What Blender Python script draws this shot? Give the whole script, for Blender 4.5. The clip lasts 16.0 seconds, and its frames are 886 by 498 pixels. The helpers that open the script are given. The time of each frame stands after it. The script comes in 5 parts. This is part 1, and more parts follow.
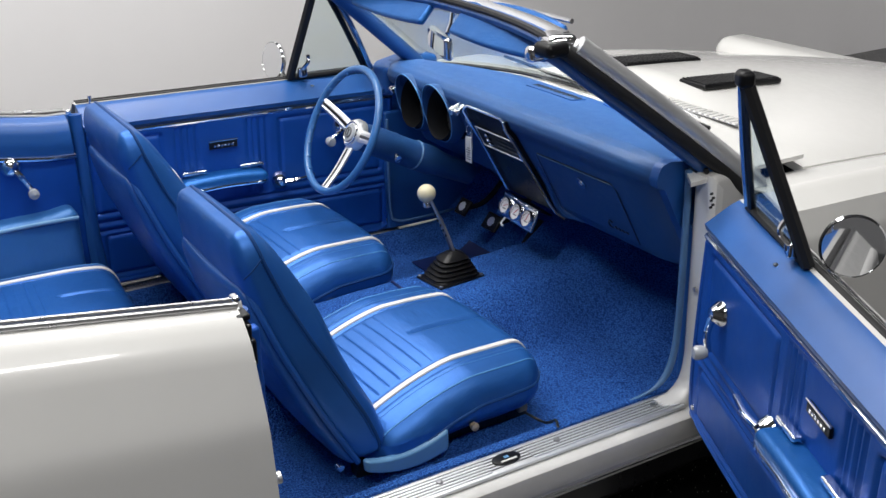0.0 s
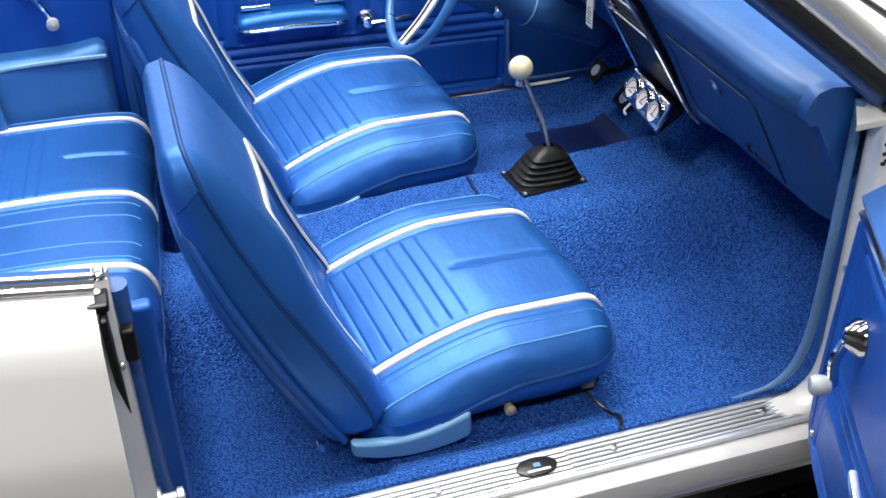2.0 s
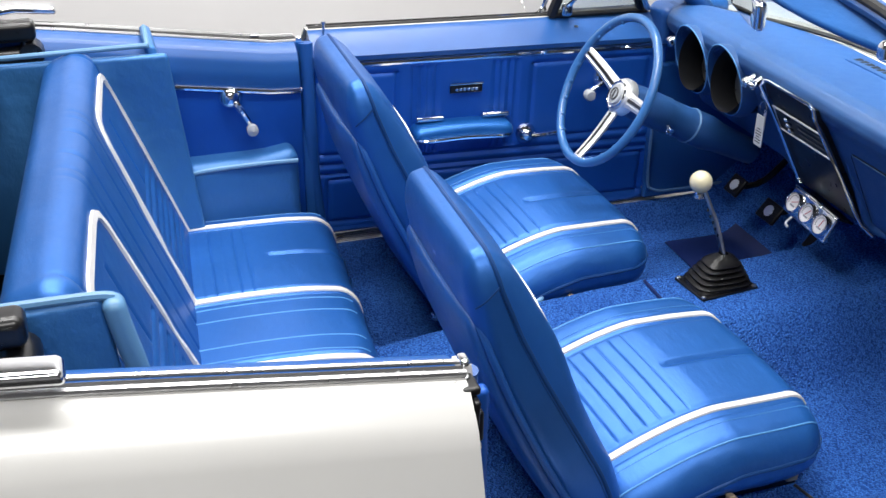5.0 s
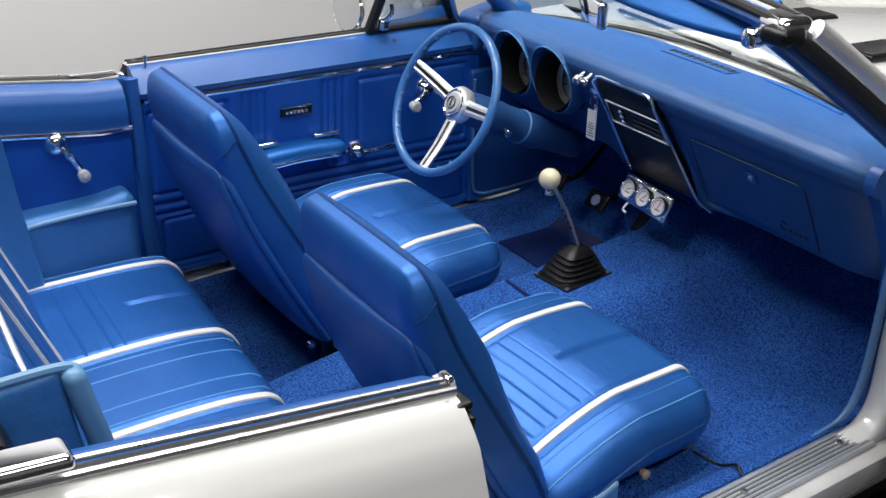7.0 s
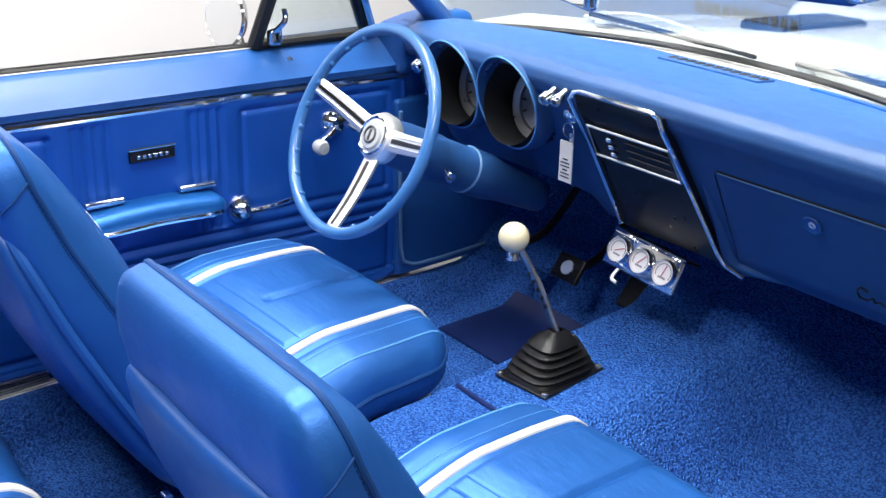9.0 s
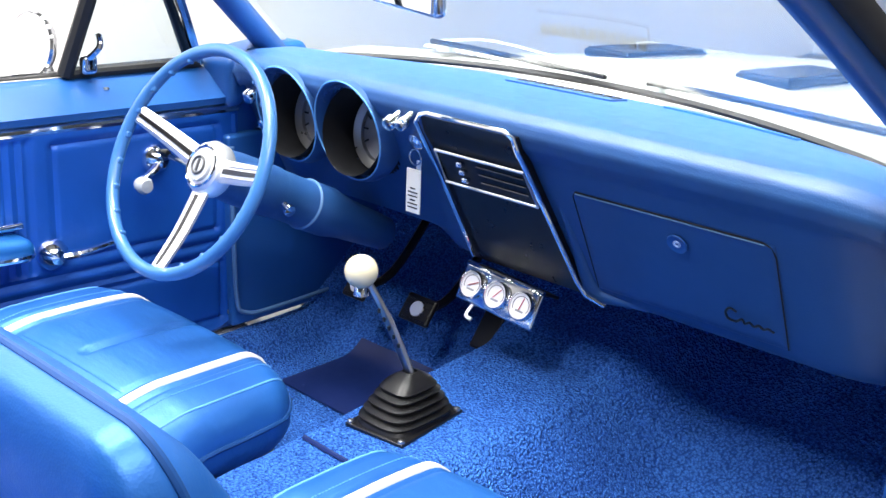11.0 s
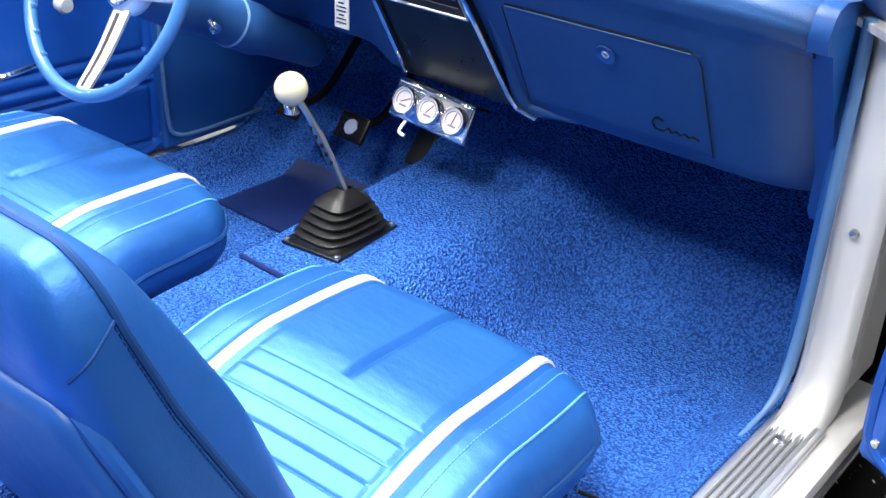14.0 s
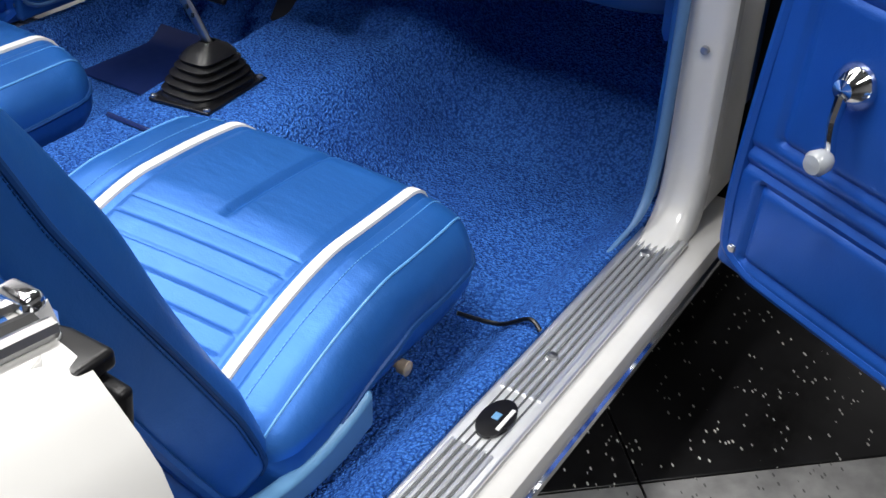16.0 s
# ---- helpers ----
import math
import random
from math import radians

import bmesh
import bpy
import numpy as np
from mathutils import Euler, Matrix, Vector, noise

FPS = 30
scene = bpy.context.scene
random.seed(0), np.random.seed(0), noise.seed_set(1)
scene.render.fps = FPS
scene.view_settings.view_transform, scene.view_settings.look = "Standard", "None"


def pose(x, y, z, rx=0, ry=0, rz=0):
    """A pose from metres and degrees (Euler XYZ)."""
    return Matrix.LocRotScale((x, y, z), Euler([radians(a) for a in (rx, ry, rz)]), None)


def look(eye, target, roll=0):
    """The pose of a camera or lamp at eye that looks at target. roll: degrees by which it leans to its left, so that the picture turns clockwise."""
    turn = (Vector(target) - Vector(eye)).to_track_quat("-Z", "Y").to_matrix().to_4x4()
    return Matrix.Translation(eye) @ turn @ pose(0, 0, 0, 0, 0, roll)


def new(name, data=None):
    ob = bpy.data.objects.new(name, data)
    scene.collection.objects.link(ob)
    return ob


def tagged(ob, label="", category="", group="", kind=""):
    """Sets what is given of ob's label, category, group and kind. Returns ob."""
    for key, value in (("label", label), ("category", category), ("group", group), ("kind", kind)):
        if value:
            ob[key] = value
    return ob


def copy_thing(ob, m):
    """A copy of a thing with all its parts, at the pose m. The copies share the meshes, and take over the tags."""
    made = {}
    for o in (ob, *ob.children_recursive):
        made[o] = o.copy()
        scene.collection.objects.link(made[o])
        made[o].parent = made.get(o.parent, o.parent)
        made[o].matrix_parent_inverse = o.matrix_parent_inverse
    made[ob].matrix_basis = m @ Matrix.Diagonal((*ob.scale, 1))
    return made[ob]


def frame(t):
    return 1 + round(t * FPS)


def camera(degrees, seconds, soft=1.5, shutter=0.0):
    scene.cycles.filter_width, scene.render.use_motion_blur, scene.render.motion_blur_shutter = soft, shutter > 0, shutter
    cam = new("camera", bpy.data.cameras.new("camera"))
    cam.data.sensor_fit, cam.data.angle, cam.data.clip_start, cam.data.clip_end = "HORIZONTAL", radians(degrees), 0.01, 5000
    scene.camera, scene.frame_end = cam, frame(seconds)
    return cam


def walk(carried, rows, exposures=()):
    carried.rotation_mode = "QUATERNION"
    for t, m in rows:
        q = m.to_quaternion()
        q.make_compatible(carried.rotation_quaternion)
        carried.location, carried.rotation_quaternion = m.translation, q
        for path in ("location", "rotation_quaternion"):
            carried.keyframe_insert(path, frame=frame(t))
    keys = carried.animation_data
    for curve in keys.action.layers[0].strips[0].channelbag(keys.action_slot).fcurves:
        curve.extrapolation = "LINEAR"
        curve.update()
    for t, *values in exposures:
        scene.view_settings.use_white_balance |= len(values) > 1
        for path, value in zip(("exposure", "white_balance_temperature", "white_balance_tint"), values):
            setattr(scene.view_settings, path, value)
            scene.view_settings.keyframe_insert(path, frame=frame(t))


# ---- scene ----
cam = camera(44.00, 16.0)
PATH = [
    (0.00, look((2.3585, -1.3711, 1.6767), (1.5590, -0.9036, 1.2994), -1.362)),
    (0.50, look((2.1652, -1.1748, 1.6660), (1.3696, -0.7476, 1.2365), -1.441)),
    (1.00, look((2.0223, -0.9705, 1.6653), (1.2226, -0.5996, 1.1932), -1.948)),
    (1.50, look((1.8931, -0.8147, 1.6375), (1.1008, -0.5034, 1.1128), -2.173)),
    (2.00, look((1.8612, -0.7282, 1.6403), (1.0616, -0.4958, 1.0865), -1.730)),
    (2.50, look((1.8341, -0.6800, 1.6292), (1.0269, -0.4973, 1.0679), -0.600)),
    (3.00, look((1.8285, -0.6748, 1.6348), (1.0066, -0.5221, 1.0860), -0.278)),
    (3.50, look((1.8540, -0.7561, 1.6492), (1.0145, -0.5951, 1.1302), -0.059)),
    (4.00, look((1.8687, -0.8647, 1.6917), (1.0260, -0.6809, 1.1857), -0.149)),
    (4.20, look((1.8855, -0.9359, 1.7026), (1.0408, -0.7352, 1.2064), -0.203)),
    (6.30, look((1.7307, -1.4999, 1.7429), (0.9493, -1.0984, 1.2650), 1.549)),
    (6.50, look((1.7148, -1.5092, 1.7510), (0.9476, -1.0823, 1.2723), 1.381)),
    (7.00, look((1.7082, -1.4988, 1.7122), (0.9703, -1.0023, 1.2550), 0.656)),
    (7.50, look((1.7025, -1.4842, 1.7193), (0.9824, -0.9537, 1.2721), 0.137)),
    (8.00, look((1.6266, -1.4350, 1.6807), (0.9015, -0.8969, 1.2510), 0.099)),
    (8.20, look((1.4698, -1.3260, 1.6065), (0.7453, -0.7824, 1.1828), 0.217)),
    (10.30, look((1.0091, -1.0291, 1.2787), (0.3235, -0.3857, 0.9383), 1.910)),
    (10.50, look((1.0109, -1.0296, 1.2776), (0.3405, -0.3698, 0.9380), 2.087)),
    (11.00, look((1.0193, -1.0318, 1.2663), (0.3821, -0.3353, 0.9363), 2.180)),
    (11.50, look((1.0330, -1.0202, 1.2897), (0.4198, -0.3076, 0.9489), 1.770)),
    (12.00, look((1.0339, -1.0227, 1.2865), (0.4411, -0.2916, 0.9487), 1.968)),
    (12.50, look((1.0342, -1.0326, 1.2758), (0.4522, -0.3043, 0.9140), 2.247)),
    (13.00, look((1.0350, -1.0275, 1.2735), (0.4595, -0.3161, 0.8700), 2.122)),
    (13.50, look((1.0398, -1.0309, 1.2647), (0.4742, -0.3314, 0.8279), 2.367)),
    (14.00, look((1.0427, -1.0300, 1.2646), (0.4907, -0.3461, 0.7875), 2.294)),
    (14.50, look((1.0669, -1.0419, 1.2268), (0.5189, -0.3704, 0.7280), 2.544)),
    (15.00, look((1.0689, -1.0424, 1.2186), (0.5375, -0.3900, 0.6783), 2.681)),
    (15.50, look((1.0819, -1.0474, 1.2293), (0.5937, -0.3796, 0.6674), 2.356)),
    (16.00, look((1.1003, -1.0677, 1.2188), (0.6619, -0.3641, 0.6595), 1.981)),
]
walk(cam, PATH, [(0.0, -0.72), (1.0, -0.40), (2.0, -0.06), (4.0, -0.02), (6.3, -0.70), (7.2, -0.72), (8.0, -0.38), (10.3, 0.60), (12.5, 0.82), (14.5, 0.74), (15.2, 0.15), (16.0, -0.30)])

# ---- world and light ----
world = bpy.data.worlds.new("studio_world")
scene.world = world
world.use_nodes = True
world.node_tree.nodes["Background"].inputs[0].default_value = (0.75, 0.78, 0.82, 1)
world.node_tree.nodes["Background"].inputs[1].default_value = 0.20


def area_lamp(name, place, size_x, size_y, watts, target, color=(1.0, 0.985, 0.965)):
    d = bpy.data.lights.new(name, "AREA")
    d.shape, d.size, d.size_y, d.energy, d.color = "RECTANGLE", size_x, size_y, watts, color
    ob = new(name, d)
    ob.matrix_world = look(place, target)
    return ob


# strip lights under the studio ceiling
for lx, ly, watts in ((-1.2, -0.9, 142), (0.3, -0.9, 120), (2.7, -1.0, 108)):
    area_lamp("ceiling_strip_lamp", (lx, ly, 3.52), 0.40, 2.5, watts, (lx, ly, 0))
# unseen fill lamp added to brighten the west wall
area_lamp("wall_fill_lamp", (-1.7, 0.6, 3.6), 0.3, 5.0, 70, (-2.7, 0.6, 1.3))
# unseen fill lamps added to brighten the far wall
for lx in (-0.8, 2.6):
    area_lamp("wall_fill_lamp", (lx, 5.0, 3.6), 3.0, 0.35, 75, (lx, 7.2, 0.9))

# ---- materials ----


def nodes_of(name):
    m = bpy.data.materials.new(name)
    m.use_nodes = True
    t = m.node_tree
    return m, t, t.nodes["Principled BSDF"]


def coords(t, scale=(1, 1, 1), kind="Object"):
    c = t.nodes.new("ShaderNodeTexCoord")
    mp = t.nodes.new("ShaderNodeMapping")
    mp.inputs["Scale"].default_value = scale
    t.links.new(c.outputs[kind], mp.inputs[0])
    return mp.outputs[0]


def noise_tex(t, vec, scale, detail=4.0, rough=0.55):
    n = t.nodes.new("ShaderNodeTexNoise")
    n.inputs["Scale"].default_value, n.inputs["Detail"].default_value, n.inputs["Roughness"].default_value = scale, detail, rough
    t.links.new(vec, n.inputs["Vector"])
    return n.outputs["Fac"]


def ramp(t, fac, stops):
    r = t.nodes.new("ShaderNodeValToRGB")
    while len(r.color_ramp.elements) < len(stops):
        r.color_ramp.elements.new(0.5)
    for e, (p, c) in zip(r.color_ramp.elements, stops):
        e.position, e.color = p, (*c, 1)
    t.links.new(fac, r.inputs[0])
    return r.outputs[0]


def bump(t, bsdf, height, strength, distance, prev=None):
    b = t.nodes.new("ShaderNodeBump")
    b.inputs["Strength"].default_value, b.inputs["Distance"].default_value = strength, distance
    t.links.new(height, b.inputs["Height"])
    if prev is not None:
        t.links.new(prev, b.inputs["Normal"])
    t.links.new(b.outputs[0], bsdf.inputs["Normal"])
    return b.outputs[0]


def shade(c, k):
    return tuple(min(1.0, v * k) for v in c)


def plain(name, color, rough=0.5, metal=0.0, var=0.12, var_scale=6.0, grain=0.0, grain_scale=300.0, coat=0.0, rough_var=0.08, spec=0.5):
    """Painted, moulded or metal surface: base colour with broad and fine variation, fine relief and uneven gloss."""
    m, t, b = nodes_of(name)
    v = coords(t)
    big = noise_tex(t, v, var_scale, 5.0)
    col = ramp(t, big, [(0.25, shade(color, 1 - var)), (0.75, shade(color, 1 + var))])
    t.links.new(col, b.inputs["Base Color"])
    fine = noise_tex(t, v, var_scale * 7, 3.0)
    mr = t.nodes.new("ShaderNodeMapRange")
    mr.inputs["To Min"].default_value, mr.inputs["To Max"].default_value = max(0.02, rough - rough_var), min(1.0, rough + rough_var)
    t.links.new(fine, mr.inputs["Value"])
    t.links.new(mr.outputs[0], b.inputs["Roughness"])
    b.inputs["Metallic"].default_value = metal
    b.inputs["Coat Weight"].default_value = coat
    b.inputs["Coat Roughness"].default_value = 0.05
    b.inputs["Specular IOR Level"].default_value = spec
    if grain:
        bump(t, b, noise_tex(t, v, grain_scale, 2.0), grain, 0.001)
    return m


def vinyl(name, color, rough=0.39, grain=0.18, wrinkle=0.24, pearl=0.44):
    """Soft seat vinyl: fine leather grain over shallow wrinkles."""
    m, t, b = nodes_of(name)
    v = coords(t)
    big = noise_tex(t, v, 5.0, 4.0)
    col = ramp(t, big, [(0.25, shade(color, 0.86)), (0.75, shade(color, 1.14))])
    t.links.new(col, b.inputs["Base Color"])
    vor = t.nodes.new("ShaderNodeTexVoronoi")
    vor.inputs["Scale"].default_value = 420
    t.links.new(v, vor.inputs["Vector"])
    first = bump(t, b, vor.outputs["Distance"], grain, 0.0006)
    bump(t, b, noise_tex(t, coords(t, (1.0, 2.2, 1.6)), 14.0, 3.0), wrinkle, 0.006, first)
    mr = t.nodes.new("ShaderNodeMapRange")
    mr.inputs["To Min"].default_value, mr.inputs["To Max"].default_value = rough - 0.06, rough + 0.1
    t.links.new(noise_tex(t, v, 30.0), mr.inputs["Value"])
    t.links.new(mr.outputs[0], b.inputs["Roughness"])
    b.inputs["Specular IOR Level"].default_value = 0.5
    b.inputs["Metallic"].default_value = pearl
    return m


def carpet(name, dark, light):
    """Loop-pile carpet: clumped loops as strong relief, shade in the gaps put into the colour, and worn lighter areas.
    """
    m, t, b = nodes_of(name)
    v = coords(t)
    # loops: wandering cells, bright on the crowns, with the shade between them painted dark
    warp = t.nodes.new("ShaderNodeTexNoise")
    warp.inputs["Scale"].default_value = 120.0
    t.links.new(v, warp.inputs["Vector"])
    add = t.nodes.new("ShaderNodeMix")
    add.data_type = "VECTOR"
    add.inputs["Factor"].default_value = 0.007
    t.links.new(v, add.inputs[4])
    t.links.new(warp.outputs["Color"], add.inputs[5])
    vor = t.nodes.new("ShaderNodeTexVoronoi")
    vor.inputs["Scale"].default_value = 225.0
    t.links.new(add.outputs[1], vor.inputs["Vector"])
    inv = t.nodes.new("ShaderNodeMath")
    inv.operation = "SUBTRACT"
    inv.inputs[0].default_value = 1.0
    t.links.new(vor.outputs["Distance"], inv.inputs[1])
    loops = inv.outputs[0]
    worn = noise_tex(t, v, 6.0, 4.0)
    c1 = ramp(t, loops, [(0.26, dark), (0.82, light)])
    c2 = ramp(t, worn, [(0.3, (0.72, 0.74, 0.8)), (0.7, (1.0, 1.0, 1.0))])
    mx = t.nodes.new("ShaderNodeMix")
    mx.data_type, mx.blend_type = "RGBA", "MULTIPLY"
    mx.inputs["Factor"].default_value = 1.0
    t.links.new(c1, mx.inputs["A"])
    t.links.new(c2, mx.inputs["B"])
    t.links.new(mx.outputs["Result"], b.inputs["Base Color"])
    bump(t, b, loops, 1.0, 0.008)
    b.inputs["Roughness"].default_value = 0.95
    b.inputs["Specular IOR Level"].default_value = 0.1
    return m


def terrazzo(name, base, fleck, amount):
    """Vinyl floor tile with pale flecks."""
    m, t, b = nodes_of(name)
    v = coords(t)
    vor = t.nodes.new("ShaderNodeTexVoronoi")
    vor.inputs["Scale"].default_value = 150
    vor.inputs["Randomness"].default_value = 1.0
    t.links.new(coords(t, (1.0, 0.4, 1.0)), vor.inputs["Vector"])
    sel = t.nodes.new("ShaderNodeMath")
    sel.operation = "LESS_THAN"
    sel.inputs[1].default_value = 0.26
    t.links.new(vor.outputs["Distance"], sel.inputs[0])
    pick = t.nodes.new("ShaderNodeMath")
    pick.operation = "GREATER_THAN"
    pick.inputs[1].default_value = 1 - amount
    sep = t.nodes.new("ShaderNodeSeparateColor")
    t.links.new(vor.outputs["Color"], sep.inputs[0])
    t.links.new(sep.outputs[0], pick.inputs[0])
    both = t.nodes.new("ShaderNodeMath")
    both.operation = "MULTIPLY"
    t.links.new(sel.outputs[0], both.inputs[0])
    t.links.new(pick.outputs[0], both.inputs[1])
    ground_col = ramp(t, noise_tex(t, v, 20.0), [(0.3, shade(base, 0.75)), (0.7, shade(base, 1.25))])
    mx = t.nodes.new("ShaderNodeMix")
    mx.data_type = "RGBA"
    t.links.new(both.outputs[0], mx.inputs["Factor"])
    t.links.new(ground_col, mx.inputs["A"])
    mx.inputs["B"].default_value = (*fleck, 1)
    t.links.new(mx.outputs["Result"], b.inputs["Base Color"])
    b.inputs["Roughness"].default_value = 0.3
    return m


def glass(name, tint, rough=0.02):
    m, t, b = nodes_of(name)
    b.inputs["Base Color"].default_value = (*tint, 1)
    b.inputs["Roughness"].default_value = rough
    b.inputs["IOR"].default_value = 1.3
    b.inputs["Transmission Weight"].default_value = 1.0
    return m


BLUE = (0.016, 0.110, 0.385)
M_VINYL = vinyl("blue_vinyl", BLUE)
M_VINYL_SIDE = vinyl("blue_vinyl_side", (0.009, 0.106, 0.36), 0.37, 0.2, 0.3)
M_STRIPE = vinyl("white_vinyl", (0.70, 0.69, 0.665), 0.4, 0.15, 0.1, 0.0)
M_PIPING = plain("blue_piping", (0.004, 0.042, 0.165), 0.55, spec=0.3)
M_SHELL = plain("blue_moulded_plastic", (0.010, 0.075, 0.29), 0.42, grain=0.15)
M_PANEL = vinyl("blue_door_vinyl", (0.006, 0.078, 0.39), 0.42, 0.2, 0.15, 0.3)
M_SIDE = vinyl("faded_blue_vinyl", (0.034, 0.155, 0.40), 0.45, 0.25, 0.6, 0.2)
M_PAINT = plain("blue_interior_paint", (0.014, 0.088, 0.31), 0.36, grain=0.1, grain_scale=500)
M_PAD = plain("blue_dash_pad", (0.013, 0.069, 0.22), 0.5, grain=0.35, grain_scale=420, var=0.08)
M_WHEEL = plain("blue_wheel_rim", (0.034, 0.135, 0.36), 0.32, coat=0.3)
M_KNOB = plain("clear_grey_plastic", (0.36, 0.38, 0.40), 0.15, coat=0.5)
M_WINDLACE = plain("grey_blue_windlace", (0.085, 0.19, 0.38), 0.45, grain=0.3, grain_scale=500)
M_WELT = plain("light_blue_welt", (0.10, 0.30, 0.62), 0.35)
M_GROOVE = plain("dark_grey_groove", (0.05, 0.052, 0.056), 0.4)
M_SILL_GROOVE_SHADE = plain("sill_groove_shade", (0.16, 0.165, 0.17), 0.4, 0.6)
M_LIGHTBLUE = plain("pale_blue_plastic", (0.10, 0.24, 0.42), 0.4)
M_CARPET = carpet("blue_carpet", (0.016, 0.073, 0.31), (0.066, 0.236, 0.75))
M_HEEL = plain("dark_heel_pad", (0.004, 0.014, 0.085), 0.45)
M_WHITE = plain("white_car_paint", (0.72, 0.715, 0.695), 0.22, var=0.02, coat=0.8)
# duller body white for the jambs, their weaker light put into the colour
M_WHITE_DIMMED = plain("dimmed_white_paint", (0.55, 0.545, 0.53), 0.35, var=0.06, var_scale=14)
M_CHROME = plain("chrome", (0.82, 0.83, 0.85), 0.08, 1.0, var=0.03, rough_var=0.04)
M_BRUSHED = plain("brushed_aluminium", (0.86, 0.87, 0.88), 0.46, 1.0, var=0.08, grain=0.1)
M_RUBBER = plain("black_rubber", (0.005, 0.005, 0.006), 0.36, spec=0.3)
M_BLACK = plain("black_plastic", (0.004, 0.004, 0.005), 0.3)
# near-black that puts the shade of openings into the colour
M_CAVITY_SHADE = plain("cavity_shade", (0.004, 0.005, 0.008), 0.8)
M_IVORY = plain("ivory_ball", (0.62, 0.56, 0.38), 0.15, var=0.04, coat=0.5)
M_TOP = plain("black_soft_top", (0.014, 0.013, 0.014), 0.6, grain=0.5, grain_scale=200)
M_DIAL = plain("white_dial", (0.88, 0.86, 0.86), 0.4)
M_RED = plain("red_needle", (0.5, 0.02, 0.03), 0.4)
M_GREYDIAL = plain("grey_dial_face", (0.30, 0.30, 0.32), 0.5)
M_TAG = plain("printed_tag", (0.65, 0.65, 0.63), 0.5)
M_SCREW = plain("steel_screw", (0.45, 0.45, 0.46), 0.3, 1.0)
M_BRASS = plain("aged_bracket", (0.42, 0.33, 0.22), 0.5, 0.3)
# dark and mid greys for added, unseen surfaces, chosen to hold fill light down
M_DARKWALL = plain("unseen_dark_wall", (0.11, 0.11, 0.115), 0.8, var=0.05, var_scale=1.2)
M_MIDWALL = plain("unseen_mid_wall", (0.24, 0.24, 0.245), 0.8, var=0.05, var_scale=1.2)
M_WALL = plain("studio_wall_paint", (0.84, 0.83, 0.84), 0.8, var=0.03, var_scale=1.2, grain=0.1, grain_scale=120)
M_CEIL = plain("unseen_dark_ceiling", (0.20, 0.20, 0.20), 0.85, var=0.04)
M_TILE_BLACK = terrazzo("black_fleck_tile", (0.010, 0.010, 0.011), (0.62, 0.62, 0.58), 0.22)
M_TILE_GREY = terrazzo("grey_fleck_tile", (0.30, 0.30, 0.30), (0.10, 0.10, 0.10), 0.3)
M_GLASS = glass("clear_glass", (0.86, 0.95, 0.95))
M_MIRROR = plain("mirror_glass", (0.85, 0.86, 0.88), 0.03, 1.0, var=0.0, rough_var=0.0)
M_TYRE = plain("tyre_rubber", (0.015, 0.015, 0.015), 0.7)
M_FELT = plain("black_weatherstrip", (0.010, 0.010, 0.011), 0.65)

# ---- mesh helpers ----



def mesh_of(verts, faces, smooth=True):
    me = bpy.data.meshes.new("mesh")
    me.from_pydata([tuple(map(float, v)) for v in verts], [], faces)
    if smooth:
        me.polygons.foreach_set("use_smooth", [True] * len(me.polygons))
        me.set_sharp_from_angle(angle=radians(38))
    me.update()
    return me


def part(name, geo, material, parent, label="", at=None, smooth=True):
    """One mesh object under a thing or a part; geo is (verts, faces) in the thing's own space."""
    me = geo if isinstance(geo, bpy.types.Mesh) else mesh_of(*geo, smooth=smooth)
    me.name = name
    if not me.materials:
        me.materials.append(material)
    ob = new(name, me)
    ob.parent = parent
    if at is not None:
        ob.matrix_basis = at
    if label:
        ob["label"] = label
    return ob


def thing(name, m, label, category, group="", kind=""):
    ob = new(name)
    ob.empty_display_size = 0.05
    ob.matrix_basis = m
    return tagged(ob, label, category, group, kind)


def merge(*geos):
    V, F = [], []
    for v, f in geos:
        k = len(V)
        V += [tuple(p) for p in v]
        F += [tuple(i + k for i in q) for q in f]
    return V, F


def moved(geo, m):
    return [tuple(m @ Vector(v)) for v in geo[0]], geo[1]


def on_round_box(p, h, r):
    """A point of the box with half sizes h, pulled onto its rounded form: place and normal."""
    q = Vector([max(-h[k] + r, min(h[k] - r, p[k])) for k in range(3)])
    d = Vector(p) - q
    n = d.normalized() if d.length > 1e-9 else Vector((0, 0, 1))
    return q + n * r, n


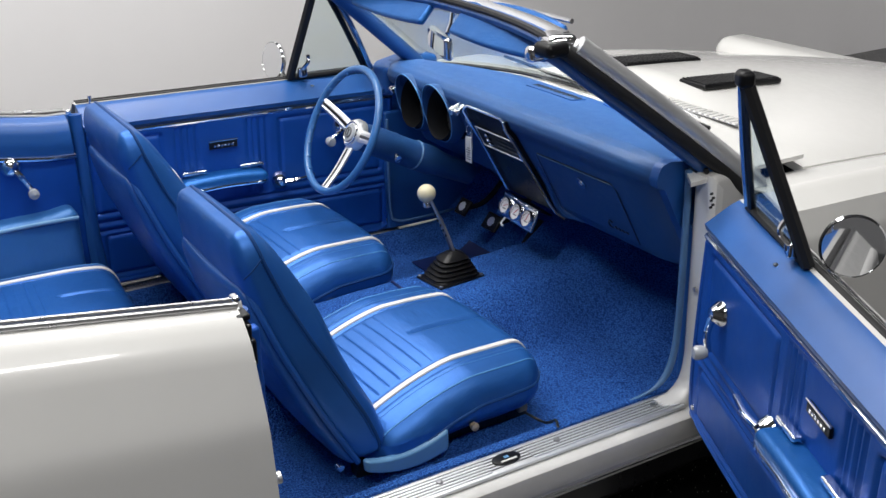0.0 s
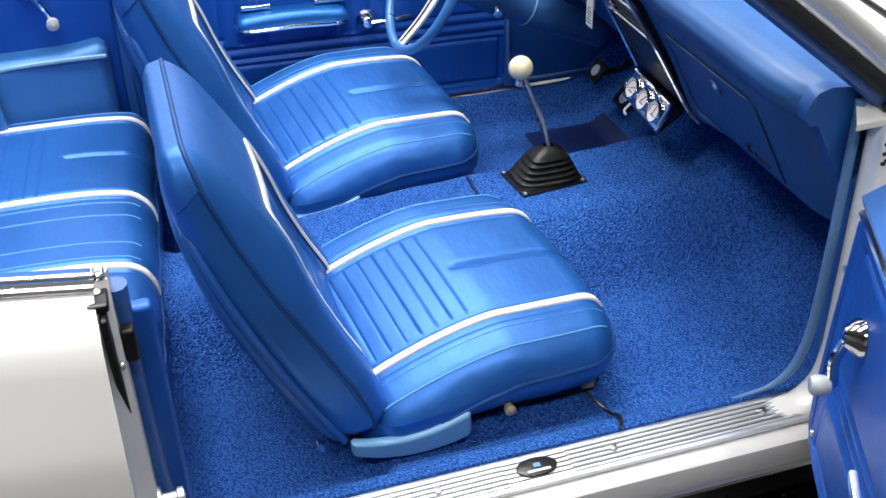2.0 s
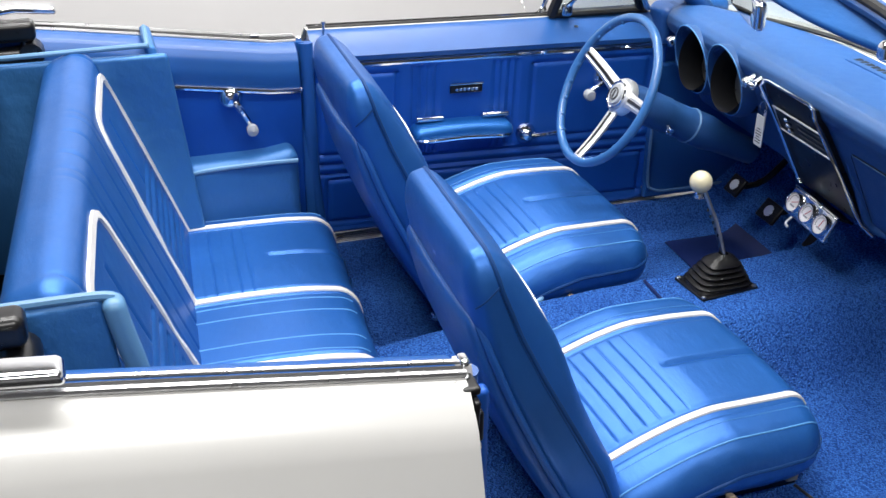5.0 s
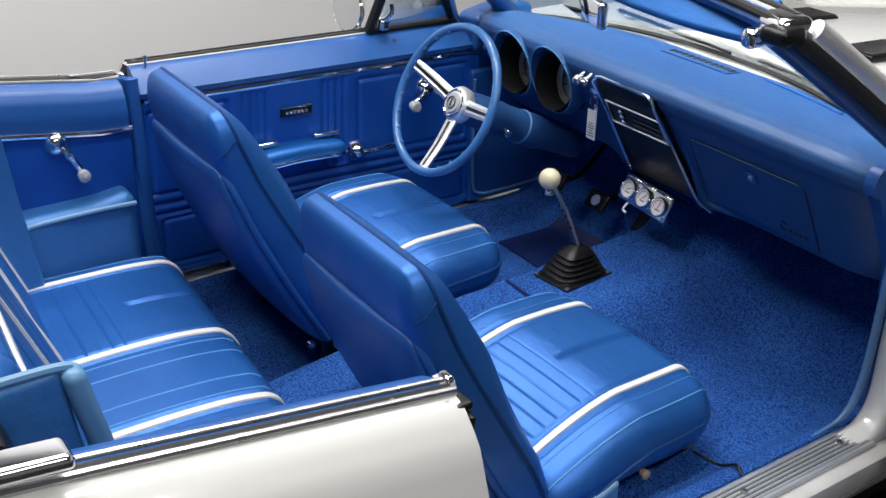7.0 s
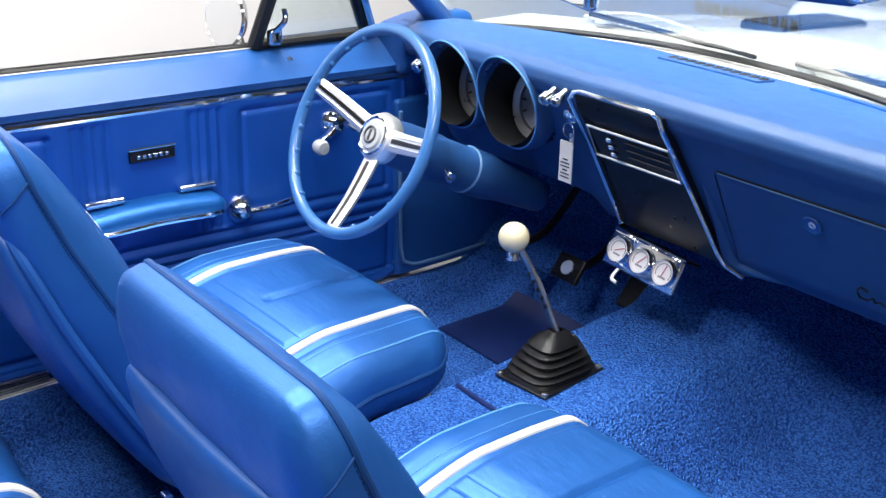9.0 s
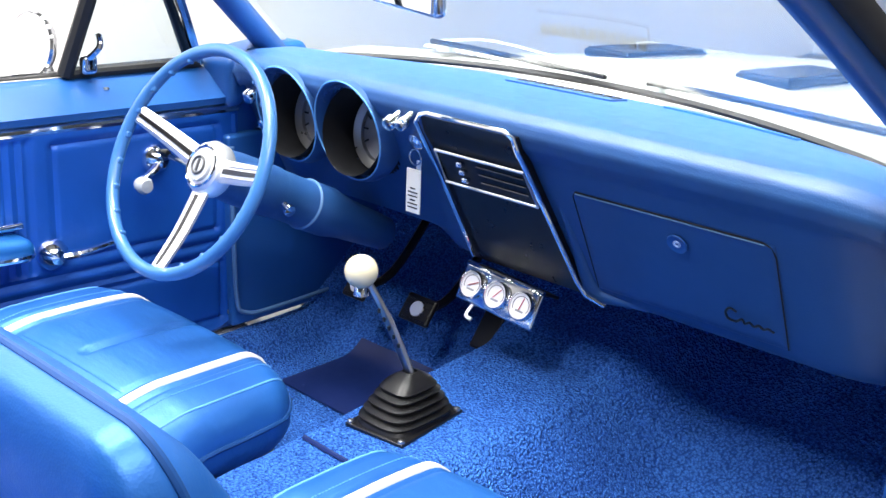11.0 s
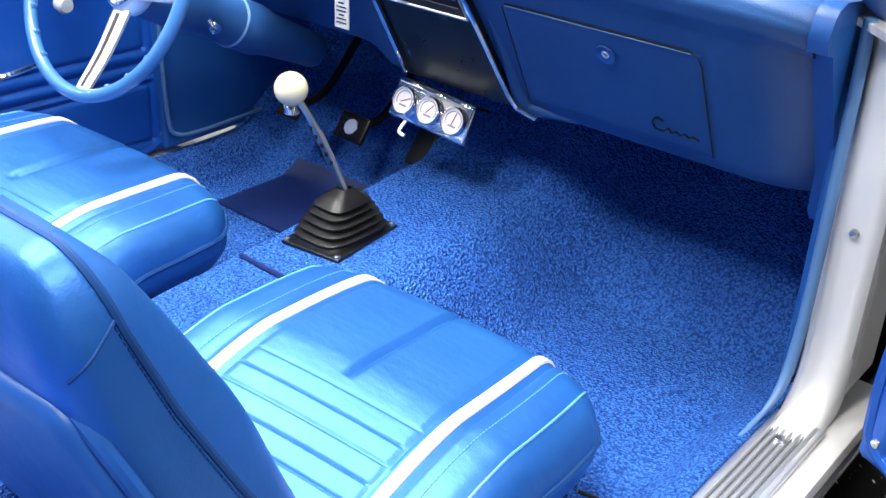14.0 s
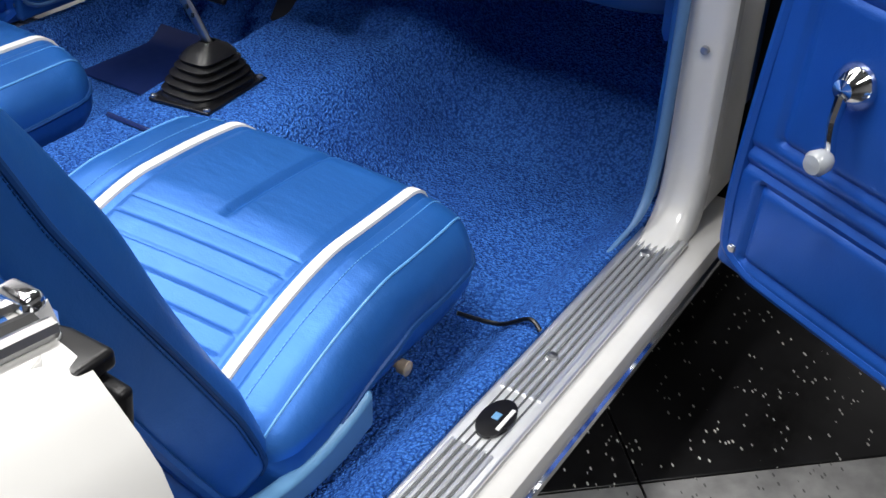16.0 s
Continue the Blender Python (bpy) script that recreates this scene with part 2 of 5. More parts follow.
def round_box(size, r, n=(4, 4, 4), deform=None, centre=(0, 0, 0)):
    """Rounded box; n: cells along x, y, z; deform(place, normal) gives the final place. Cells gather at the edges."""
    h = [s / 2 for s in size]
    r = min(r, *[k * 0.999 for k in h])

    def ticks(k):
        inner = h[k] - r
        e = [h[k] - r * (1 - math.tan(radians(a))) for a in (0, 11.25, 22.5, 33.75, 45)]
        mid = [-inner + 2 * inner * i / n[k] for i in range(1, n[k])]
        return [-v for v in reversed(e)] + mid + e

    T = [ticks(k) for k in range(3)]
    V, F, index = [], [], {}

    def vert(p):
        key = tuple(round(c, 6) for c in p)
        if key not in index:
            pos, nrm = on_round_box(p, h, r)
            if deform:
                pos = Vector(deform(pos, nrm))
            index[key] = len(V)
            V.append(tuple(pos + Vector(centre)))
        return index[key]

    for k, (a, b) in ((0, (1, 2)), (1, (2, 0)), (2, (0, 1))):
        for side in (-1, 1):
            for i in range(len(T[a]) - 1):
                for j in range(len(T[b]) - 1):
                    quad = []
                    for di, dj in ((0, 0), (1, 0), (1, 1), (0, 1)):
                        p = [0, 0, 0]
                        p[k], p[a], p[b] = side * h[k], T[a][i + di], T[b][j + dj]
                        quad.append(vert(p))
                    if side < 0:
                        quad.reverse()
                    if len(set(quad)) == 4:
                        F.append(tuple(quad))
    return V, F


def rails(points, closed=False):
    """Frames along a polyline: (place, side, up)."""
    P = [Vector(p) for p in points]
    out, up = [], None
    for i, p in enumerate(P):
        a = P[(i - 1) % len(P)] if (i or closed) else p
        b = P[(i + 1) % len(P)] if (i < len(P) - 1 or closed) else p
        d = (b - a).normalized()
        if up is None:
            up = Vector((0, 0, 1)) if abs(d.z) < 0.9 else Vector((0, 1, 0))
        up = (up - d * up.dot(d)).normalized()
        out.append((p, d.cross(up), up))
    return out


def smooth_path(points, steps=6, closed=False):
    """Catmull-Rom through the points."""
    P = [Vector(p) for p in points]
    n, out = len(P), []
    for i in range(n if closed else n - 1):
        g = (lambda k: P[k % n]) if closed else (lambda k: P[max(0, min(n - 1, k))])
        a, b, c, d = g(i - 1), g(i), g(i + 1), g(i + 2)
        for s in range(steps):
            t = s / steps
            out.append(0.5 * ((2 * b) + (c - a) * t + (2 * a - 5 * b + 4 * c - d) * t * t + (3 * b - a - 3 * c + d) * t ** 3))
    if not closed:
        out.append(P[-1])
    return out


def tube(points, r, n=8, closed=False, flat=1.0):
    """Tube along a polyline; r may be a list; flat squashes it along its up axis."""
    fr = rails(points, closed)
    R = r if isinstance(r, (list, tuple)) else [r] * len(fr)
    V, F = [], []
    for (p, s, u), rr in zip(fr, R):
        for k in range(n):
            a = 2 * math.pi * k / n
            V.append(p + s * math.cos(a) * rr + u * math.sin(a) * rr * flat)
    m = len(fr)
    for i in range(m if closed else m - 1):
        for k in range(n):
            j = (i + 1) % m
            F.append((i * n + k, i * n + (k + 1) % n, j * n + (k + 1) % n, j * n + k))
    if not closed:
        F += [tuple(reversed(range(n))), tuple(range((m - 1) * n, m * n))]
    return V, F


def lathe(profile, n=24, axis="z", caps=True):
    """Turned form; profile rows (radius, height)."""
    V, F = [], []
    for r, z in profile:
        for k in range(n):
            a = 2 * math.pi * k / n
            c, s = r * math.cos(a), r * math.sin(a)
            V.append((c, s, z) if axis == "z" else ((c, z, s) if axis == "y" else (z, c, s)))
    for i in range(len(profile) - 1):
        for k in range(n):
            q = (i * n + k, i * n + (k + 1) % n, (i + 1) * n + (k + 1) % n, (i + 1) * n + k)
            F.append(q if axis != "y" else tuple(reversed(q)))
    if caps and profile[0][0] > 1e-6:
        F.append(tuple(reversed(range(n))))
    if caps and profile[-1][0] > 1e-6:
        F.append(tuple(range((len(profile) - 1) * n, len(profile) * n)))
    return V, F


def sheet(fn, us, vs, thick=0.0):
    """Grid surface fn(u, v); thick closes it downwards along z or along a given vector."""
    nu, nv = len(us), len(vs)
    V = [Vector(fn(u, v)) for u in us for v in vs]
    F = [(i * nv + j, (i + 1) * nv + j, (i + 1) * nv + j + 1, i * nv + j + 1) for i in range(nu - 1) for j in range(nv - 1)]
    if thick:
        off = Vector(thick) if not isinstance(thick, float) else Vector((0, 0, -thick))
        k = len(V)
        V += [v + off for v in V]
        F += [tuple(i + k for i in reversed(q)) for q in F]
        rim = [i * nv for i in range(nu)] + [(nu - 1) * nv + j for j in range(1, nv)] + [i * nv + nv - 1 for i in range(nu - 2, -1, -1)] + [j for j in range(nv - 2, 0, -1)]
        for a, b in zip(rim, rim[1:] + rim[:1]):
            F.append((b, a, a + k, b + k))
    return V, F


def extrude(outline, axis, a, b):
    """Prism from an outline in the plane normal to axis, between a and b."""
    k = "xyz".index(axis)
    V = []
    for lvl in (a, b):
        for p in outline:
            q = list(p)
            q.insert(k, lvl)
            V.append(tuple(q))
    n = len(outline)
    F = [(i, (i + 1) % n, n + (i + 1) % n, n + i) for i in range(n)]
    F += [tuple(reversed(range(n))), tuple(range(n, 2 * n))]
    return V, F


def strap(points, normal, half_w, thick, offset=0.0):
    """Flat bar along points, its broad side facing normal; half_w may be a pair (start, end)."""
    P, n = [Vector(p) for p in points], Vector(normal).normalized()
    wa, wb = half_w if isinstance(half_w, tuple) else (half_w, half_w)
    V, F = [], []
    for i, p in enumerate(P):
        d = (P[min(len(P) - 1, i + 1)] - P[max(0, i - 1)]).normalized()
        sd = d.cross(n).normalized()
        w = wa + (wb - wa) * i / (len(P) - 1)
        for k, h in ((-1, -1), (-1, 0.4), (-0.8, 1), (0.8, 1), (1, 0.4), (1, -1)):
            V.append(p + sd * (w * k) + n * (offset + thick * h / 2))
    for i in range(len(P) - 1):
        for k in range(6):
            F.append((i * 6 + k, i * 6 + (k + 1) % 6, (i + 1) * 6 + (k + 1) % 6, (i + 1) * 6 + k))
    F += [tuple(range(6)), tuple(reversed(range((len(P) - 1) * 6, len(P) * 6)))]
    return V, F


def dashes(points, r=0.0009, every=2):
    """Stitching: short threads along points, one mesh."""
    P = [Vector(p) for p in points]
    return merge(*[tube([a, a.lerp(b, 0.62)], r, 5) for a, b in zip(P, P[1:])])


def span(a, b, n):
    return [a + (b - a) * i / n for i in range(n + 1)]


def bell(d, w):
    return math.exp(-(d / w) ** 2)


def lerp_rows(rows, v):
    """Rows (v, a, b, ...) read at v, straight between rows."""
    if v <= rows[0][0]:
        return rows[0][1:]
    for p, q in zip(rows, rows[1:]):
        if v <= q[0]:
            k = (v - p[0]) / (q[0] - p[0])
            return tuple(x + (y - x) * k for x, y in zip(p[1:], q[1:]))
    return rows[-1][1:]


XC = -0.03  # centre line of the car

# ---- studio ----


def slab(name, x0, x1, y0, y1, z0, z1, material, label, category):
    ob = part(name, round_box((x1 - x0, y1 - y0, z1 - z0), 0.004, (1, 1, 1), centre=((x0 + x1) / 2, (y0 + y1) / 2, (z0 + z1) / 2)), material, None)
    return tagged(ob, label, category, kind="structure")


slab("floor", -2.7, 5.2, -5.2, 7.2, -0.3, -0.006, M_TILE_BLACK, "black screed under the studio floor tiles", "floor")
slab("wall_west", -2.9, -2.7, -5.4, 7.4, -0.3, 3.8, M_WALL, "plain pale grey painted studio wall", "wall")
# east and south walls and ceiling: unseen, added dark to keep bounce light down
slab("wall_east", 5.2, 5.4, -5.4, 7.4, -0.3, 3.8, M_MIDWALL, "unseen mid grey studio wall, added to limit bounce light", "wall")
slab("wall_south", -2.7, 5.2, -5.4, -5.2, -0.3, 3.8, M_DARKWALL, "unseen dark grey studio wall, added to limit bounce light", "wall")
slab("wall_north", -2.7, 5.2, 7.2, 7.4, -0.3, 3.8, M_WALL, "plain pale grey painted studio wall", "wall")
slab("ceiling", -2.9, 5.4, -5.4, 7.4, 3.8, 4.0, M_CEIL, "unseen dark grey ceiling, added to limit bounce light", "ceiling")

# ---- car body ----
car = thing("convertible_car", pose(XC, 0, 0), "white classic convertible with blue interior and open top, parked on tiles", "car")


def floor_z(x, y):
    """Height of the carpet: tunnel, foot wells, sill rise and toe board."""
    ax = abs(x)
    top = 0.454 if y > -0.35 else 0.454 - 0.05 * min(1, (-0.35 - y) / 0.4)
    base = (0.305 if x > 0 else 0.290) - (0.02 if y < -0.45 else 0)
    k = min(1, max(0, (ax - 0.105) / 0.17 if x > 0 else (ax - 0.085 - 0.076 * max(-0.4, min(0.4, y))) / 0.065))
    z = top + (base - top) * (k * k * (3 - 2 * k))
    k = min(1, max(0, (ax - 0.565) / 0.075))
    z += (0.352 - base) * k * k * (3 - 2 * k)
    if y > 0.38:
        z += (y - 0.38) ** 1.15 * 1.05
    if y < -0.74:
        z += min(0.12, (-0.74 - y) * 1.2)
        z = min(z, 0.435)
    return z + 0.002 * noise.noise(Vector((x * 9, y * 9, 0)))


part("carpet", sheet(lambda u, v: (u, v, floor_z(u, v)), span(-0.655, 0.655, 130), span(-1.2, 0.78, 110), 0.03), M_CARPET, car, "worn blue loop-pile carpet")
part("heel_pad", sheet(lambda u, v: (u, v, floor_z(u, v) + 0.006), span(-0.50, -0.24, 14), span(0.20, 0.42, 14), 0.004), M_HEEL, car, "dark blue vinyl heel pad")
part("tunnel_seam", tube(smooth_path([(x, -0.10 + 0.02 * abs(x), floor_z(x, -0.10) + 0.003) for x in span(-0.07, 0.16, 8)], 2), 0.004, 6), M_HEEL, car)

SILL = [(0.632, 0.20), (0.632, 0.322), (0.643, 0.335), (0.746, 0.335), (0.756, 0.329), (0.759, 0.314), (0.746, 0.272), (0.712, 0.215)]
for s in (1, -1):
    part("rocker", extrude([(x * s, z) for x, z in SILL], "y", -0.78, 0.42), M_WHITE_DIMMED, car, "white painted rocker panel")
    part("rocker_moulding", tube([(s * 0.744, -0.8, 0.258), (s * 0.744, 0.45, 0.258)], 0.007, 8), M_CHROME, car, "bright rocker moulding")
    # bright sill plate with raised ribs
    plate = part("sill_plate", round_box((0.074, 1.00, 0.008), 0.003, (2, 2, 1), centre=(s * 0.690, -0.245, 0.3415)), M_BRUSHED, car, "ribbed aluminium sill plate")
    for k in range(6):
        for y0, y1 in ((-0.735, -0.285), (-0.175, 0.245)):
            part("rib", tube([(s * (0.665 + 0.010 * k), y0, 0.3455), (s * (0.665 + 0.010 * k), y1, 0.3455)], 0.0034, 8), M_BRUSHED, plate)
    # thin grey bars put the shade between the ribs into the colour
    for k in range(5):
        part("groove", tube([(s * (0.670 + 0.010 * k), -0.735, 0.3462), (s * (0.670 + 0.010 * k), 0.245, 0.3462)], 0.0013, 6), M_SILL_GROOVE_SHADE, plate)
    for y in (0.185, -0.095, -0.4, -0.68):
        part("screw", lathe([(0.008, 0.345), (0.007, 0.349), (0.0, 0.350)], 10), M_SCREW, plate, at=pose(s * 0.690, y, 0.003))
    part("badge", moved(lathe([(0.0, 0), (0.02, 0), (0.02, 0.004), (0.016, 0.005), (0.0, 0.005)], 24), Matrix.LocRotScale((s * 0.690, -0.231, 0.3465), None, (1.0, 1.75, 1))), M_BLACK, plate, "black oval maker's badge")
    part("badge_emblem", round_box((0.009, 0.012, 0.002), 0.0008, (1, 1, 1), centre=(s * 0.690, -0.231, 0.3525)), M_LIGHTBLUE, plate)
    part("badge_bar", round_box((0.005, 0.04, 0.002), 0.0008, (1, 1, 1), centre=(s * 0.702, -0.231, 0.3525)), M_TAG, plate)

    # hinge pillar, dash side and its weatherstrip
    if s > 0:
        part("hinge_pillar", round_box((0.064, 0.16, 0.56), 0.018, (2, 2, 4), centre=(0.684, 0.380, 0.62)), M_WHITE_DIMMED, car, "white painted hinge pillar")
        foot = smooth_path([(0.0, 0.2985, 0.90), (0.0, 0.2985, 0.70), (0.0, 0.2985, 0.52), (0.0, 0.297, 0.44), (0.0, 0.284, 0.385), (0.0, 0.252, 0.356), (0.0, 0.205, 0.3475), (0.0, 0.16, 0.340)], 6)
        part("pillar_fillet", sheet(lambda u, v: (0.655 + 0.066 * u, foot[int(v)][1] + 0.010 * abs(2 * u - 1) ** 5, foot[int(v)][2] - 0.012 * abs(2 * u - 1) ** 5), span(0, 1, 14), list(range(len(foot))), (0, 0.02, -0.02)), M_WHITE, car, "glossy white foot of the hinge pillar")
    if s > 0:
        edge = [(0.650, 0.290, 0.90), (0.652, 0.288, 0.75), (0.654, 0.284, 0.55), (0.654, 0.274, 0.44), (0.654, 0.24, 0.378), (0.646, 0.17, 0.350), (0.642, 0.0, 0.341), (0.640, -0.40, 0.341), (0.640, -0.74, 0.342)]
        part("weatherstrip", tube(smooth_path([(x, y, z) for x, y, z in edge], 6), [0.0085] * 22 + [0.008, 0.0075, 0.007, 0.006, 0.005] + [0.004] * 22, 10), M_WINDLACE, car, "grey-blue windlace along the door opening")
    for z in ((0.65,) if s > 0 else ()):
        part("jamb_screw", moved(lathe([(0.0, -0.005), (0.0055, -0.004), (0.0065, 0.0), (0.0065, 0.01)], 14, "y"), pose(s * 0.688, 0.2965, z - 0.03)), M_SCREW, car)
    for i in range(5 if s > 0 else 0):
        part("jamb_hole", moved(lathe([(0.0, -0.001), (0.003, -0.001), (0.003, 0.004)], 8, "y"), pose(s * (0.727 + 0.006 * (i % 2)), 0.286, 0.835 + 0.008 * i)), M_CAVITY_SHADE, car)
    part("kick_panel", round_box((0.04 if s < 0 else 0.02, 0.50 if s < 0 else 0.42, 0.40), 0.008, (2, 3, 3), centre=(s * (0.67 if s < 0 else 0.637), 0.45 if s < 0 else 0.52, 0.56)), M_PAINT, car, "blue moulded kick panel")
    if s < 0:
        part("kick_edge", tube(smooth_path([(-0.642, 0.204, 0.74), (-0.642, 0.202, 0.58), (-0.640, 0.204, 0.43), (-0.638, 0.222, 0.392), (-0.636, 0.30, 0.384), (-0.630, 0.56, 0.392)], 6), 0.0045, 8), M_WINDLACE, car, "pale blue edging of the kick panel")
        part("pillar_foot", round_box((0.10, 0.20, 0.10), 0.02, (2, 3, 2), deform=lambda p, n: (p.x, p.y, p.z - 0.02 * max(0, -p.y) / 0.1), centre=(-0.70, 0.31, 0.878)), M_PAINT, car, "blue painted pillar foot")
        part("door_post", round_box((0.06, 0.08, 0.56), 0.012, (2, 2, 4), centre=(-0.70, 0.262, 0.63)), M_PAINT, car, "blue painted door post")
    # striker pillar: front end of the quarter
    XQ, YQ = (0.012, -0.024) if s > 0 else (-0.030, 0.036)
    def jamb(u, v):
        z = 0.36 + (0.90 - 0.36) * v
        xo = lerp_rows([(0.36, 0.875), (0.55, 0.887), (0.72, 0.867), (0.86, 0.818), (0.90, 0.772)], z)[0]
        xi = 0.713 - 0.050 * (1 - v)
        fold = 0.008 * bell(u - 0.42, 0.05) - 0.006 * bell(u - 0.62, 0.07)
        return (s * (xi + XQ + (xo - xi) * u), -0.788 + YQ - 0.034 * u ** 1.6 + fold, z)
    part("striker_pillar", sheet(jamb, span(0, 1, 34), span(0, 1, 16), (0, -0.02, 0)), M_WHITE_DIMMED if s > 0 else M_PAINT, car, "white painted striker pillar" if s > 0 else "blue painted striker pillar")
    part("pillar_windlace", tube(smooth_path([(s * (0.711 + XQ), -0.784 + YQ, 0.872 if s > 0 else 0.898), (s * (0.700 + XQ), -0.786 + YQ, 0.75), (s * (0.7 + XQ), -0.784 + YQ, 0.55), (s * (0.693 + XQ), -0.772 + YQ, 0.40), (s * (0.69 + XQ), -0.760 + YQ, 0.37)], 6), 0.015 if s > 0 else 0.018, 10), M_SHELL, car, "blue windlace on the striker pillar")
    part("bump_stop", round_box((0.022, 0.018, 0.050), 0.005, (1, 1, 2), centre=(s * (0.737 + XQ), -0.780 + YQ, 0.800)), M_RUBBER, car, "black rubber bump stop")
    part("latch_bracket", moved(round_box((0.026, 0.010, 0.165), 0.004, (2, 1, 6), deform=lambda p, n: (p.x * (0.3 + 0.7 * (p.z + 0.082) / 0.165), p.y, p.z)), pose(s * (0.780 + XQ), -0.800 + YQ, 0.800, 0, s * 5, 0)), M_RUBBER, car, "black rubber bumper bracket")
    part("bracket_rivet", moved(lathe([(0.006, 0.0), (0.005, 0.004), (0.0, 0.005)], 10, "y"), pose(s * (0.782 + XQ), -0.793 + YQ, 0.80)), M_SCREW, car)
    bolt = part("striker_bolt", moved(lathe([(0.0, 0.0), (0.018, 0.0), (0.018, 0.010), (0.008, 0.012), (0.008, 0.030), (0.012, 0.032), (0.012, 0.040), (0.0, 0.042)], 18, "y"), pose(s * (0.757 + XQ), -0.795 + YQ, 0.545)), M_BRUSHED, car, "steel door striker bolt")
    part("belt_bracket", round_box((0.058, 0.026, 0.012), 0.004, (2, 2, 1), deform=lambda p, n: (p.x, p.y, p.z - 0.008 * max(0, p.x * -s) / 0.03), centre=(s * (0.757 + XQ), -0.804 + YQ, 0.889)), M_BLACK, car, "black window guide at the belt")
    part("guide_screw", lathe([(0.0065, 0.0), (0.0058, 0.003), (0.003, 0.005), (0.0, 0.0055)], 24), M_BRUSHED, car, at=pose(s * (0.755 + XQ), -0.804 + YQ, 0.893))
    part("cap_end", round_box((0.024, 0.014, 0.012), 0.005, (1, 1, 1), centre=(s * (0.731 + XQ), -0.798 + YQ, 0.904)), M_CHROME, car, "chrome belt end cap")

    # quarter: outer skin, belt with bright moulding and window slot
    def belt(y):
        return 0.899 + 0.15 * max(0, -0.82 - y) - 0.02 * max(0, -1.3 - y)

    QROWS = [(0.0, 0.760, 0.0), (0.08, 0.785, -0.008), (0.2, 0.820, -0.045), (0.45, 0.868, -0.18), (0.7, 0.890, -0.36), (1.0, 0.860, -0.66)]

    def skin(u, v):
        x, dz = lerp_rows(QROWS, v)
        bulge = 0.05 * min(1, max(0, (-0.8 - u) / 0.8))
        return (s * (x + XQ + bulge * v), u, belt(u) + dz)
    part("quarter_panel", sheet(skin, [-0.806 + YQ, -0.812 + YQ, -0.83 + YQ, -0.86 + YQ, -0.95, -1.1, -1.3, -1.6, -2.0, -2.4], span(0, 1, 24), (-s * 0.01, 0, -0.004)), M_WHITE, car, "glossy white rear quarter panel")
    part("belt_moulding", tube([(s * (0.761 + XQ), y, belt(y) + 0.004) for y in span(-0.805 + YQ, -1.7, 12)], 0.0055, 8), M_SCREW, car, "bright belt moulding")
    part("window_slot", tube([(s * (0.747 + XQ), y, belt(y) - 0.003) for y in span(-0.805 + YQ, -1.7, 12)], 0.0085, 8), M_FELT, car, "black window slot")
    part("inner_belt_strip", tube([(s * (0.729 + XQ), y, belt(y) + 0.001) for y in span(-0.805 + YQ, -1.4, 12)], 0.0045, 8), M_SCREW, car)
    part("moulding_clip", round_box((0.016, 0.022, 0.006), 0.0025, (1, 1, 1), centre=(s * (0.751 + XQ), -0.90 + YQ, belt(-0.90) + 0.004)), M_SCREW, car)
    part("top_well_moulding", moved(round_box((0.046, 0.5, 0.020), 0.009, (2, 6, 1), deform=lambda p, n: (p.x, p.y, p.z - 0.02 * max(0, (p.y - 0.17)) / 0.08)), pose(s * (0.767 + XQ), -1.56, belt(-1.45) + 0.014, 6)), M_CHROME, car, "bright moulding along the top well")
    # inner quarter: rolled top, trim, crank panel
    QI = [(0.0, 0.733, 0.0), (0.25, 0.713, -0.002), (0.45, 0.691, -0.012), (0.62, 0.677, -0.032), (0.82, 0.669, -0.068), (1.0, 0.673, -0.102)]

    def inner(u, v):
        x, dz = lerp_rows(QI, v)
        return (s * (x + XQ), u, belt(u) + dz)
    part("quarter_cap", sheet(inner, span(-0.810 + YQ, -1.5, 10), span(0, 1, 20), (s * 0.012, 0, -0.004)), M_PAINT, car, "blue painted quarter top")
    part("quarter_trim", tube([(s * (0.674 + XQ), y, belt(y) - 0.107) for y in span(-0.805 + YQ, -1.07, 4)], 0.007, 8), M_CHROME, car, "bright trim strip")
    part("quarter_inner_panel", round_box((0.025, 0.64, 0.44), 0.008, (2, 6, 12), deform=lambda p, n: (p.x - s * 0.006 * bell(p.z - 0.13, 0.012), p.y, p.z), centre=(s * (0.69 + XQ), -1.09, 0.605)), M_PANEL, car, "blue vinyl quarter trim panel")
    arm = part("side_armrest", round_box((0.13, 0.28, 0.30), 0.028, (4, 5, 5), deform=lambda p, n: (p.x + s * 0.012 * math.sin(p.y * 14) * 0.4, p.y, p.z + 0.01 * bell(p.y - 0.13, 0.05)), centre=(s * 0.645, -0.935, 0.498)), M_SIDE, car, "faded blue vinyl side armrest")
    part("armrest_piping", tube(smooth_path([(s * 0.582, -0.800, 0.634), (s * 0.579, -0.910, 0.638), (s * 0.579, -1.040, 0.634), (s * 0.579, -1.070, 0.617), (s * 0.579, -1.150, 0.592)], 5), 0.006, 8), M_LIGHTBLUE, arm)
    xw, yw = (0.575, -1.240) if s > 0 else (0.54, -1.06)
    well = part("top_well_side", round_box((0.024, 0.50, 0.50), 0.010, (3, 12, 14), deform=lambda p, n: (p.x + s * 0.010 * math.sin(p.z * 11 + p.y * 6), p.y - 0.02 * (p.z / 0.2), p.z), centre=(s * xw, yw - 0.25, 0.73 if s > 0 else 0.70)), M_SIDE, car, "faded blue vinyl top-well side panel")
